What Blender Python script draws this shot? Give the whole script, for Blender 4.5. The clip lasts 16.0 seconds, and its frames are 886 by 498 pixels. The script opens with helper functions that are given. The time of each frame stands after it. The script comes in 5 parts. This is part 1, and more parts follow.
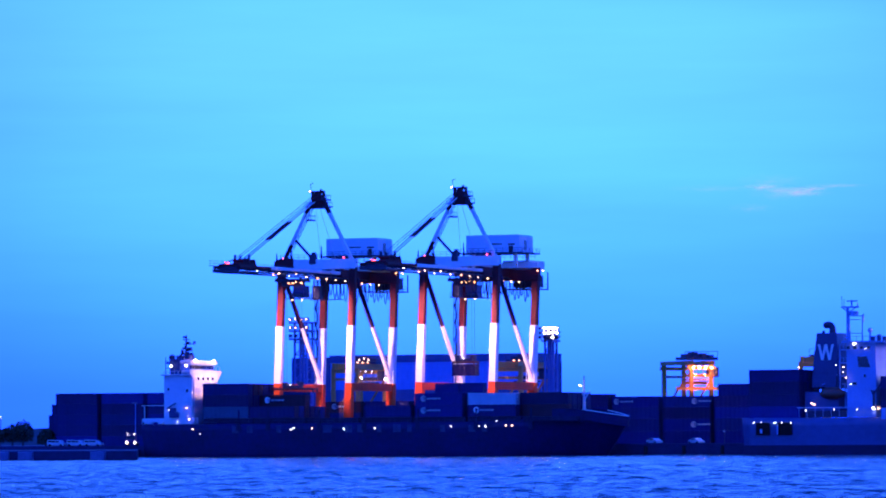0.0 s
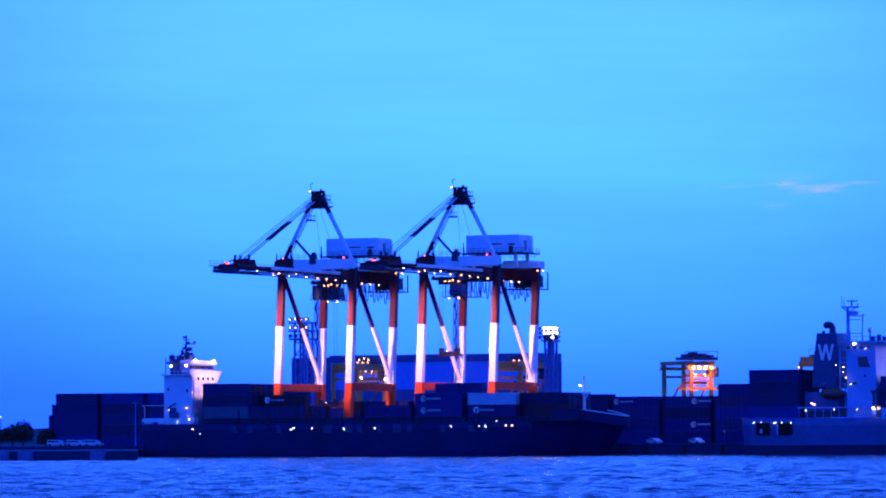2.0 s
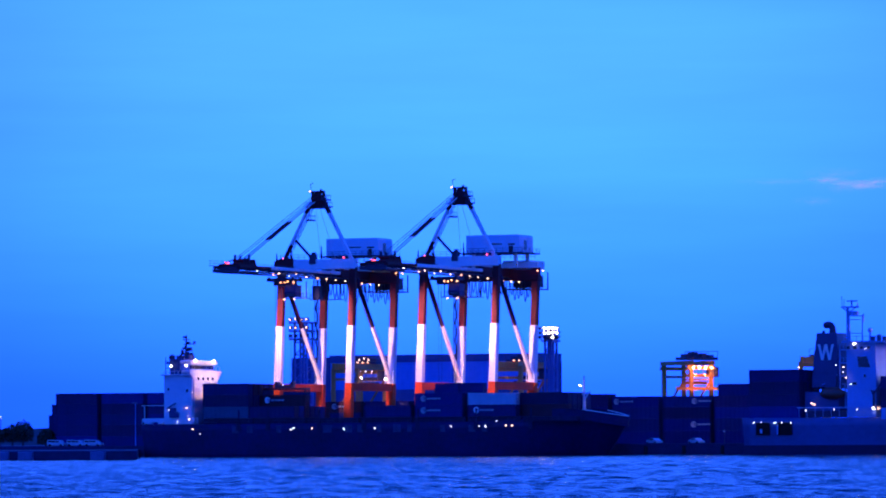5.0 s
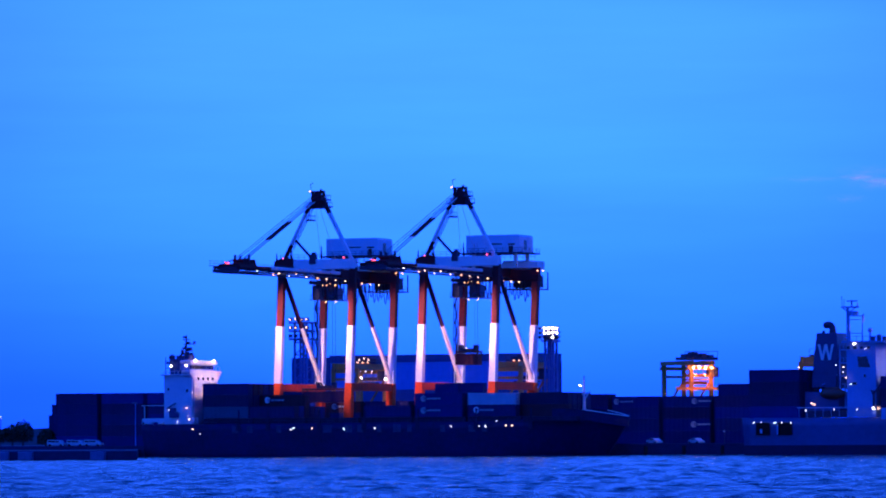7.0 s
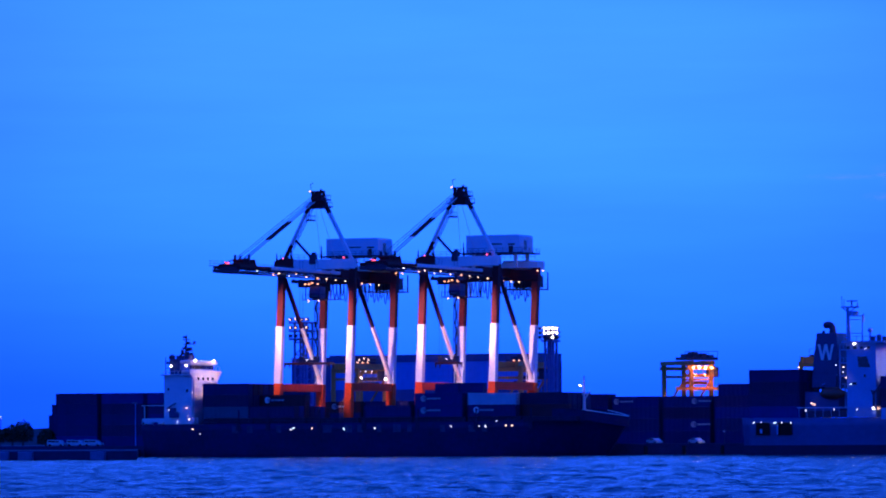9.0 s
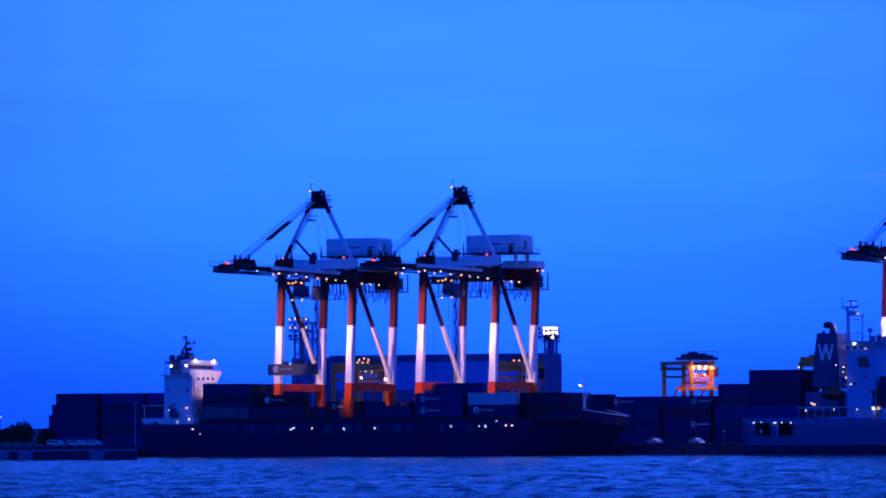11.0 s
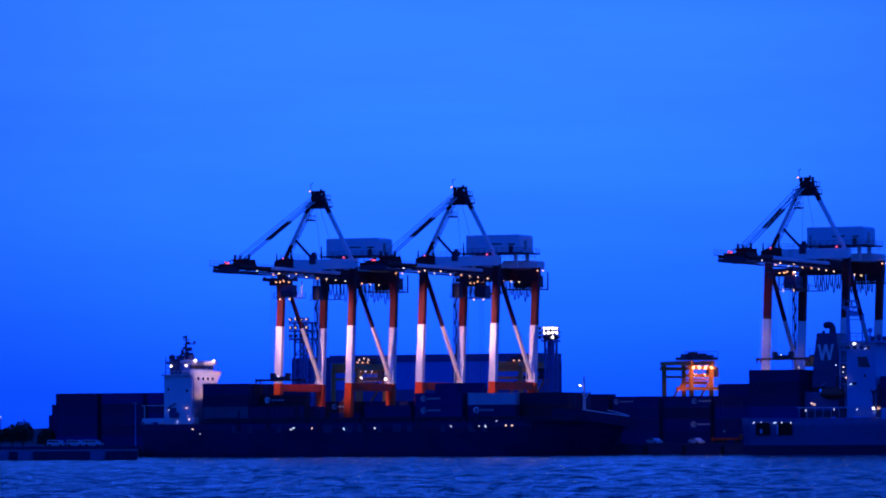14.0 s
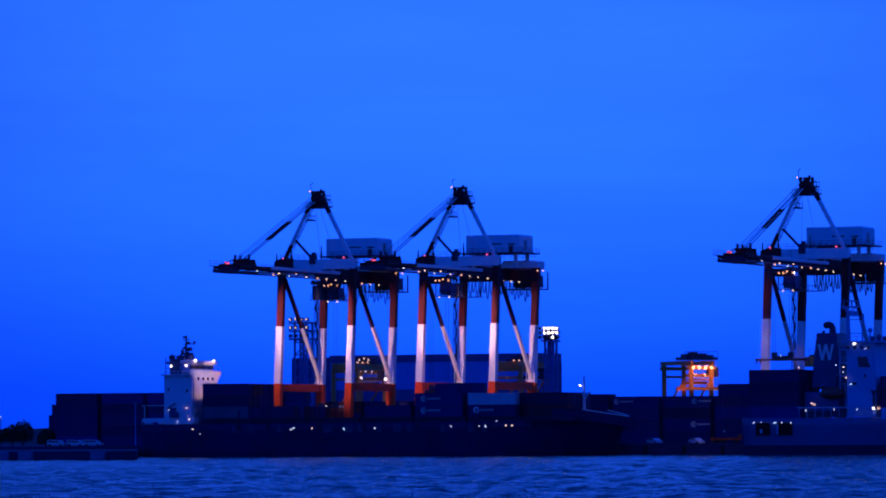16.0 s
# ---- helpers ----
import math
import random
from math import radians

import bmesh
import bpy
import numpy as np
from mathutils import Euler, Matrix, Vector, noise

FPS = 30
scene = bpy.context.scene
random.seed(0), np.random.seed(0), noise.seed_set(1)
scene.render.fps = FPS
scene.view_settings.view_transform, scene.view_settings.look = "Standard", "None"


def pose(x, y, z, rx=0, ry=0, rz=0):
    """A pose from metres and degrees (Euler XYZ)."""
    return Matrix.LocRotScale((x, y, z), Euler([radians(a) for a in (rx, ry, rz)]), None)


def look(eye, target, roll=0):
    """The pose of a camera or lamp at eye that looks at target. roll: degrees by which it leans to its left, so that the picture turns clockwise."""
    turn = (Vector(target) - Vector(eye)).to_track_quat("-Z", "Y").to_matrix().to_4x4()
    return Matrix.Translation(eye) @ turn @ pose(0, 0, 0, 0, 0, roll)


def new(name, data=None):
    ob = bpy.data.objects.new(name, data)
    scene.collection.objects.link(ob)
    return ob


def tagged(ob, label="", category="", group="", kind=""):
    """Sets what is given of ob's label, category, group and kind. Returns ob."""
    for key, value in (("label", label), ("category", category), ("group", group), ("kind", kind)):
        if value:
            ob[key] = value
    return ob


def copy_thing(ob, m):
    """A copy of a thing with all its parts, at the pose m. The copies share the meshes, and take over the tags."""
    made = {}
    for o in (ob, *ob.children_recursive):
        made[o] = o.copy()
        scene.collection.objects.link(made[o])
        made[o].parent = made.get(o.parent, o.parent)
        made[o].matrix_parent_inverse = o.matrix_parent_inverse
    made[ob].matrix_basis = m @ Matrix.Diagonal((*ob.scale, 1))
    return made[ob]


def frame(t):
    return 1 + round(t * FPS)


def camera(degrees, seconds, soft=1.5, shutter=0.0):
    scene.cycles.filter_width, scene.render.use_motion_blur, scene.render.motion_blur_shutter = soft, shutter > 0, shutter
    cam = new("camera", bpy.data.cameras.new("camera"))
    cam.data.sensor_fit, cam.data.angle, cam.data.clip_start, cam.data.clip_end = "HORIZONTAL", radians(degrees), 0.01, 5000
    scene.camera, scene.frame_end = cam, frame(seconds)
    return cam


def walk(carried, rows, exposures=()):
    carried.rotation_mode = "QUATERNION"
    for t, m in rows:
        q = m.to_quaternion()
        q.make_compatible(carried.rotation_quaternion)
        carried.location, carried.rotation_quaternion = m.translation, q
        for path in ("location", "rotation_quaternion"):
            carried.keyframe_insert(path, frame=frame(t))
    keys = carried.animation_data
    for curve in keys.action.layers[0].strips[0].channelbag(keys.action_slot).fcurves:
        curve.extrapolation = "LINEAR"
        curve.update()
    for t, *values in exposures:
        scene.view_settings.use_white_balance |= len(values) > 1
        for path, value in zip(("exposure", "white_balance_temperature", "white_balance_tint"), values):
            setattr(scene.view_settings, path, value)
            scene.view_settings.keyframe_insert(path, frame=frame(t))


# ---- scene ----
# Harbour at dusk. x runs along the quay, y away from the water, z up; water level is 0.
cam = camera(10.601, 16.0, soft=1.9)
EYE = (474.39, -988.18, 3.0)
AIM = (EYE[0] - 401.03, EYE[1] + 915.17, EYE[2] + 40.425)
VIEW = look(EYE, AIM, -0.271)
walk(cam, [(0.0, VIEW), (16.0, VIEW)],
     exposures=[(0.0, 0.0, 6500, 10), (1.5, -0.14, 6430, 10), (4.0, -0.40, 6300, 10), (7.0, -0.76, 6150, 10), (9.0, -0.98, 6050, 10),
                (12.5, -1.42, 5980, 10), (14.5, -1.69, 5920, 10), (16.0, -1.88, 5880, 10)])

# ---- sky ----
world = bpy.data.worlds.new("dusk_sky")
scene.world = world
world.use_nodes = True
wn, wl = world.node_tree.nodes, world.node_tree.links
wn.clear()
w_out, w_bg = wn.new("ShaderNodeOutputWorld"), wn.new("ShaderNodeBackground")
w_co, w_sep = wn.new("ShaderNodeTexCoord"), wn.new("ShaderNodeSeparateXYZ")
w_ramp = wn.new("ShaderNodeValToRGB")
w_map, w_noise, w_mix = wn.new("ShaderNodeMapping"), wn.new("ShaderNodeTexNoise"), wn.new("ShaderNodeMixRGB")
w_range = wn.new("ShaderNodeMapRange")
w_range.inputs["From Min"].default_value, w_range.inputs["From Max"].default_value = 0.0, 1.0
wl.new(w_co.outputs["Generated"], w_sep.inputs[0])
wl.new(w_sep.outputs["Z"], w_range.inputs["Value"])
SKY = [(0.0, (0.042, 0.275, 4.7)), (0.012, (0.052, 0.335, 4.8)), (0.029, (0.086, 0.51, 5.0)), (0.055, (0.132, 0.66, 5.2)),
       (0.080, (0.160, 0.71, 5.4)), (0.096, (0.150, 0.68, 5.4)), (0.16, (0.10, 0.58, 4.6)), (0.30, (0.06, 0.47, 4.1)), (0.6, (0.022, 0.29, 3.8)), (1.0, (0.010, 0.20, 3.6))]
cr = w_ramp.color_ramp
for i, (pos, col) in enumerate(SKY):
    e = cr.elements[i] if i < 2 else cr.elements.new(pos)
    e.position, e.color = pos, (*col, 1)
wl.new(w_range.outputs[0], w_ramp.inputs[0])
w_map.inputs["Scale"].default_value = (6, 6, 55)
wl.new(w_co.outputs["Generated"], w_map.inputs[0])
wl.new(w_map.outputs[0], w_noise.inputs["Vector"])
w_noise.inputs["Scale"].default_value, w_noise.inputs["Detail"].default_value = 1.6, 5
w_gain = wn.new("ShaderNodeMapRange")
w_gain.inputs["From Min"].default_value, w_gain.inputs["From Max"].default_value = 0.3, 0.7
w_gain.inputs["To Min"].default_value, w_gain.inputs["To Max"].default_value = 0.93, 1.06
wl.new(w_noise.outputs["Fac"], w_gain.inputs["Value"])
w_mix.blend_type, w_mix.inputs[0].default_value = "MULTIPLY", 1.0
wl.new(w_ramp.outputs[0], w_mix.inputs[1])
# the sky is a little brighter towards the middle of the harbour
w_dot, w_soft, w_prod = wn.new("ShaderNodeVectorMath"), wn.new("ShaderNodeMapRange"), wn.new("ShaderNodeMath")
w_dot.operation, w_prod.operation = "DOT_PRODUCT", "MULTIPLY"
w_dot.inputs[1].default_value = (-0.396, 0.915, 0.07)
w_soft.interpolation_type = "SMOOTHSTEP"
w_soft.inputs["From Min"].default_value, w_soft.inputs["From Max"].default_value = 0.992, 1.0
w_soft.inputs["To Min"].default_value, w_soft.inputs["To Max"].default_value = 0.70, 1.0
wl.new(w_co.outputs["Generated"], w_dot.inputs[0])
wl.new(w_dot.outputs["Value"], w_soft.inputs["Value"])
wl.new(w_gain.outputs[0], w_prod.inputs[0])
wl.new(w_soft.outputs[0], w_prod.inputs[1])
wl.new(w_prod.outputs[0], w_mix.inputs[2])
wl.new(w_mix.outputs[0], w_bg.inputs["Color"])
w_bg.inputs["Strength"].default_value = 1.0
wl.new(w_bg.outputs[0], w_out.inputs[0])


# ---- materials ----
def surface(name, color, rough=0.6, metal=0.0, scale=0.6, amount=0.25, bump=0.0, tint=None, random_tone=0.0):
    """Painted or raw surface with stains at two scales."""
    m = bpy.data.materials.new(name)
    m.use_nodes = True
    nt = m.node_tree
    n, l = nt.nodes, nt.links
    b = n["Principled BSDF"]
    b.inputs["Roughness"].default_value, b.inputs["Metallic"].default_value = rough, metal
    b.inputs["Specular IOR Level"].default_value = 0.5 if rough < 0.53 else 0.28
    co = n.new("ShaderNodeTexCoord")
    n1, n2 = n.new("ShaderNodeTexNoise"), n.new("ShaderNodeTexNoise")
    n1.inputs["Scale"].default_value, n1.inputs["Detail"].default_value = scale, 4
    n2.inputs["Scale"].default_value, n2.inputs["Detail"].default_value = scale * 7, 3
    l.new(co.outputs["Object"], n1.inputs["Vector"])
    l.new(co.outputs["Object"], n2.inputs["Vector"])
    add = n.new("ShaderNodeMath")
    add.operation = "ADD"
    l.new(n1.outputs["Fac"], add.inputs[0])
    l.new(n2.outputs["Fac"], add.inputs[1])
    mr = n.new("ShaderNodeMapRange")
    mr.inputs["From Min"].default_value, mr.inputs["From Max"].default_value = 0.7, 1.3
    l.new(add.outputs[0], mr.inputs["Value"])
    mix = n.new("ShaderNodeMixRGB")
    worn = tint or tuple(c * (1 - amount) for c in color)
    mix.inputs[1].default_value, mix.inputs[2].default_value = (*worn, 1), (*color, 1)
    l.new(mr.outputs[0], mix.inputs[0])
    out = mix.outputs[0]
    if random_tone:
        info, r2, mul = n.new("ShaderNodeObjectInfo"), n.new("ShaderNodeMapRange"), n.new("ShaderNodeMixRGB")
        r2.inputs["To Min"].default_value, r2.inputs["To Max"].default_value = 1 - random_tone, 1 + random_tone
        l.new(info.outputs["Random"], r2.inputs["Value"])
        mul.blend_type, mul.inputs[0].default_value = "MULTIPLY", 1
        l.new(out, mul.inputs[1])
        l.new(r2.outputs[0], mul.inputs[2])
        out = mul.outputs[0]
    l.new(out, b.inputs["Base Color"])
    if bump:
        bp = n.new("ShaderNodeBump")
        bp.inputs["Strength"].default_value, bp.inputs["Distance"].default_value = bump, 0.05
        l.new(n2.outputs["Fac"], bp.inputs["Height"])
        l.new(bp.outputs[0], b.inputs["Normal"])
    return m


def glow(name, color, strength):
    m = bpy.data.materials.new(name)
    m.use_nodes = True
    b = m.node_tree.nodes["Principled BSDF"]
    b.inputs["Base Color"].default_value = (0.8, 0.8, 0.8, 1)
    b.inputs["Emission Color"].default_value, b.inputs["Emission Strength"].default_value = (*color, 1), strength
    return m


M_WHITE = surface("white_crane_paint", (0.78, 0.76, 0.76), 0.45, amount=0.14, scale=0.35, bump=0.05)
# red paint kept darker than it is, for the floodlight fading above the white sections
M_RED_DIM = surface("dimmed_red_crane_paint", (0.10, 0.004, 0.012), 0.66, amount=0.3, scale=0.4, bump=0.05)
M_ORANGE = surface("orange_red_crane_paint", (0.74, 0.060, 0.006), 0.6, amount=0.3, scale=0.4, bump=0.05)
# the braces' red again, darkened and blued because no floodlight reaches their upper ends
M_RED_UNLIT = surface("unlit_red_brace_paint", (0.034, 0.007, 0.050), 0.65, amount=0.3, scale=0.4)
# bluish steel: skylight at dusk is mixed into the base colour
M_STEEL = surface("dusk_blue_steel", (0.026, 0.028, 0.075), 0.5, 0.3, amount=0.4)
M_CABLE = surface("black_cable_rubber", (0.03, 0.03, 0.035), 0.7, amount=0.2)
# white sheeting with the cyan of the evening sky added to its colour
M_HOUSE = surface("sky_tinted_white_sheet_metal", (0.58, 0.72, 0.80), 0.5, amount=0.12, scale=0.3, bump=0.03)
# a black hull; the blue in it is evening haze put into the paint
M_HULL = surface("dusk_blue_black_hull_paint", (0.001, 0.002, 0.070), 0.6, amount=0.5, scale=0.15, bump=0.1)
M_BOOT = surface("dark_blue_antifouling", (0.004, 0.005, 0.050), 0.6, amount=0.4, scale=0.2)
# grey hull with blue skylight painted in
M_HULL2 = surface("skylit_blue_grey_hull_paint", (0.032, 0.060, 0.19), 0.45, amount=0.25, scale=0.12, bump=0.1)
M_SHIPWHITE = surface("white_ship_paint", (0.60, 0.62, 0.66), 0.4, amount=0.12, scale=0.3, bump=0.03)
# white ship paint as it looks in blue shade, the shade being in the colour
M_SHIP2 = surface("skylit_blue_ship_paint", (0.18, 0.29, 0.56), 0.45, amount=0.18, scale=0.3, bump=0.03)
# deck steel blued the same way for the dusk
M_DECK = surface("dusk_blue_deck_steel", (0.010, 0.011, 0.055), 0.7, amount=0.4)
M_GLASS = surface("dark_window_glass", (0.012, 0.014, 0.018), 0.08, amount=0.1)
M_NAVY = surface("navy_funnel_paint", (0.010, 0.026, 0.13), 0.4, amount=0.3)
M_YELLOW = surface("yellow_gantry_paint", (0.48, 0.21, 0.03), 0.5, amount=0.25, bump=0.05)
# grey concrete and asphalt carry the blue of the dusk air in their colour
M_CONC = surface("dusk_blue_quay_concrete", (0.020, 0.026, 0.085), 0.85, amount=0.35, scale=0.3, bump=0.3)
M_ASPHALT = surface("dusk_blue_yard_asphalt", (0.018, 0.024, 0.080), 0.85, amount=0.35, scale=0.1, bump=0.3)
M_SPREAD = surface("dark_red_spreader_paint", (0.10, 0.018, 0.014), 0.5, amount=0.4, scale=0.8)
M_RUBBER = surface("fender_rubber", (0.02, 0.02, 0.02), 0.8, amount=0.3)
# pale concrete, likewise blued for the evening light
M_PALE = surface("dusk_blue_pale_concrete", (0.11, 0.14, 0.27), 0.85, amount=0.3, scale=0.5)
M_SHED = surface("blue_grey_cladding", (0.11, 0.24, 0.64), 0.6, amount=0.15, scale=0.1)
M_TOWER = surface("blue_tower_paint", (0.08, 0.14, 0.42), 0.5, amount=0.2)
M_SHED2 = surface("dark_blue_cladding", (0.045, 0.075, 0.22), 0.6, amount=0.2, scale=0.1)
M_LEAF = surface("dark_foliage", (0.05, 0.07, 0.04), 0.8, amount=0.5, scale=0.8)
M_BARK = surface("tree_bark", (0.08, 0.06, 0.05), 0.9, amount=0.4, scale=2)
M_FAR = surface("hazy_far_shore", (0.10, 0.13, 0.15), 0.9, amount=0.3, scale=0.02)
M_VAN = surface("silver_grey_van_paint", (0.42, 0.44, 0.48), 0.22, amount=0.1)
M_CARDARK = surface("grey_car_paint", (0.46, 0.47, 0.50), 0.25, amount=0.06)
M_MARK = surface("white_marking", (0.70, 0.70, 0.70), 0.6, amount=0.12)
M_FADED = surface("faded_marking", (0.27, 0.30, 0.34), 0.6, amount=0.3)
M_LIFE = surface("orange_lifeboat_shell", (0.14, 0.03, 0.018), 0.45, amount=0.15)
# lighter blue that draws reflections between the stanchions
M_REFLECTION = surface("bluish_reflection_paint", (0.030, 0.045, 0.13), 0.6, amount=0.6, scale=0.8)
M_VOID = surface("painted_opening_shade", (0.004, 0.004, 0.006), 0.9, amount=0.3)
CONT = {
    "dark red": surface("dark_red_container_paint", (0.07, 0.010, 0.022), 0.55, amount=0.35, scale=0.5, random_tone=0.25),
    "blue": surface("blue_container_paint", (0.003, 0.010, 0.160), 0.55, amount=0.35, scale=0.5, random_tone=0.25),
    # green and brown boxes turned nearly navy: the blue dusk haze is in the colour
    "dusk-blued green": surface("dusk_blue_green_container_paint", (0.002, 0.010, 0.100), 0.55, amount=0.35, scale=0.5, random_tone=0.25),
    "dusk-blued brown": surface("dusk_blue_brown_container_paint", (0.010, 0.004, 0.060), 0.55, amount=0.35, scale=0.5, random_tone=0.25),
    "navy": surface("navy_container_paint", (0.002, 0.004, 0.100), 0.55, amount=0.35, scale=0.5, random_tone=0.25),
    "pale grey": surface("pale_grey_container_paint", (0.38, 0.42, 0.48), 0.55, amount=0.2, scale=0.5),
    "grey": surface("grey_container_paint", (0.13, 0.135, 0.15), 0.55, amount=0.25, scale=0.5),
    "mid blue": surface("mid_blue_container_paint", (0.03, 0.075, 0.13), 0.55, amount=0.25, scale=0.5),
}
G_WARM = glow("warm_lamp", (1.0, 0.55, 0.28), 9)
G_WHITE = glow("white_lamp", (1.0, 0.90, 0.85), 9)
G_FLOOD = glow("flood_lamp", (1.0, 0.78, 0.60), 16)
G_PANEL = glow("added_leg_light", (1.0, 0.62, 0.55), 11500)
G_RED = glow("red_warning_lamp", (1.0, 0.06, 0.05), 7)
G_ORANGE = glow("sodium_lamp", (1.0, 0.34, 0.08), 9)
G_AMBER = glow("amber_work_lamp", (1.0, 0.55, 0.22), 14)
G_COOL = glow("cool_lamp", (0.75, 0.95, 1.0), 12)


# ---- mesh tools ----
def box(bm, c, size, m=None):
    """A box round c."""
    r = bmesh.ops.create_cube(bm, size=1, matrix=(m or Matrix()) @ Matrix.Translation(c) @ Matrix.Diagonal((*size, 1)))
    return r["verts"]


def beam(bm, a, b, w, h=None):
    """A box section from a to b, w wide and h deep."""
    a, b = Vector(a), Vector(b)
    d = b - a
    q = d.to_track_quat("X", "Z").to_matrix().to_4x4()
    m = Matrix.Translation((a + b) / 2) @ q @ Matrix.Diagonal((d.length, w, h or w, 1))
    return bmesh.ops.create_cube(bm, size=1, matrix=m)["verts"]


def rod(bm, a, b, r, r2=None, n=8):
    a, b = Vector(a), Vector(b)
    d = b - a
    q = d.to_track_quat("Z", "Y").to_matrix().to_4x4()
    return bmesh.ops.create_cone(bm, cap_ends=True, segments=n, radius1=r, radius2=r if r2 is None else r2, depth=d.length,
                                 matrix=Matrix.Translation((a + b) / 2) @ q)["verts"]


def ball(bm, c, r, sub=1):
    return bmesh.ops.create_icosphere(bm, subdivisions=sub, radius=r, matrix=Matrix.Translation(c))["verts"]


def prism(bm, outline, lo, hi, axis="y"):
    """Extrude an outline of two coordinates along an axis."""
    place = {"y": lambda u, v, w: (u, w, v), "x": lambda u, v, w: (w, u, v), "z": lambda u, v, w: (u, v, w)}[axis]
    a = [bm.verts.new(place(u, v, lo)) for u, v in outline]
    b = [bm.verts.new(place(u, v, hi)) for u, v in outline]
    bm.faces.new(a)
    bm.faces.new(list(reversed(b)))
    for i in range(len(a)):
        j = (i + 1) % len(a)
        bm.faces.new((a[i], b[i], b[j], a[j]))
    bmesh.ops.recalc_face_normals(bm, faces=bm.faces)


def mesh_of(name, bm, material, bevel=0.0):
    if bevel:
        bmesh.ops.bevel(bm, geom=list(bm.edges), offset=bevel, segments=1, affect="EDGES", clamp_overlap=True)
    me = bpy.data.meshes.new(name)
    bm.to_mesh(me)
    bm.free()
    me.materials.append(material)
    return me


def part(name, bm, material, parent, label="", bevel=0.0):
    ob = new(name, mesh_of(name, bm, material, bevel))
    ob.parent = parent
    return tagged(ob, label)


def thing(name, label, category, group="", kind=""):
    return tagged(new(name), label, category, group, kind)


def solid(name, bm, material, label, category, kind="", bevel=0.0):
    return tagged(new(name, mesh_of(name, bm, material, bevel)), label, category, kind=kind)


def shared(name, me, parent, m, label=""):
    """One more piece on a mesh that alike pieces share."""
    ob = new(name, me)
    ob.parent = parent
    ob.matrix_basis = m
    return tagged(ob, label)


def each_box(name, specs, material, parent, label="", m=None):
    """One part for each (centre, size)."""
    for c, size in specs:
        bm = bmesh.new()
        box(bm, c, size, m)
        part(name, bm, material, parent, label)


def lamp_mesh(name, r, material):
    bm = bmesh.new()
    ball(bm, (0, 0, 0), r)
    return mesh_of(name, bm, material)


LAMP_B = lamp_mesh("lamp", 0.29, G_FLOOD)
LAMP_T = lamp_mesh("lamp", 0.33, G_FLOOD)
LAMP_S = lamp_mesh("lamp", 0.12, G_WHITE)
LAMP_W = lamp_mesh("lamp", 0.165, G_WARM)
LAMP_F = lamp_mesh("lamp", 0.26, G_FLOOD)
LAMP_R = lamp_mesh("lamp", 0.22, G_RED)
LAMP_P = lamp_mesh("lamp", 0.34, G_RED)
LAMP_O = lamp_mesh("lamp", 0.18, G_ORANGE)
LAMP_G = lamp_mesh("lamp", 0.33, G_AMBER)
LAMP_C = lamp_mesh("lamp", 0.14, G_COOL)


def spot(name, eye, target, watts, color, degrees, size=0.6, narrow=1.0):
    d = bpy.data.lights.new(name, "SPOT")
    d.energy, d.color, d.spot_size, d.spot_blend, d.shadow_soft_size = watts, color, radians(degrees), 0.6, size
    ob = new(name, d)
    ob.matrix_world = look(eye, target) @ Matrix.Diagonal((narrow, 1, 1, 1))
    return tagged(ob, "warm floodlight over quay, yard and ship; bridge pair added", "light")


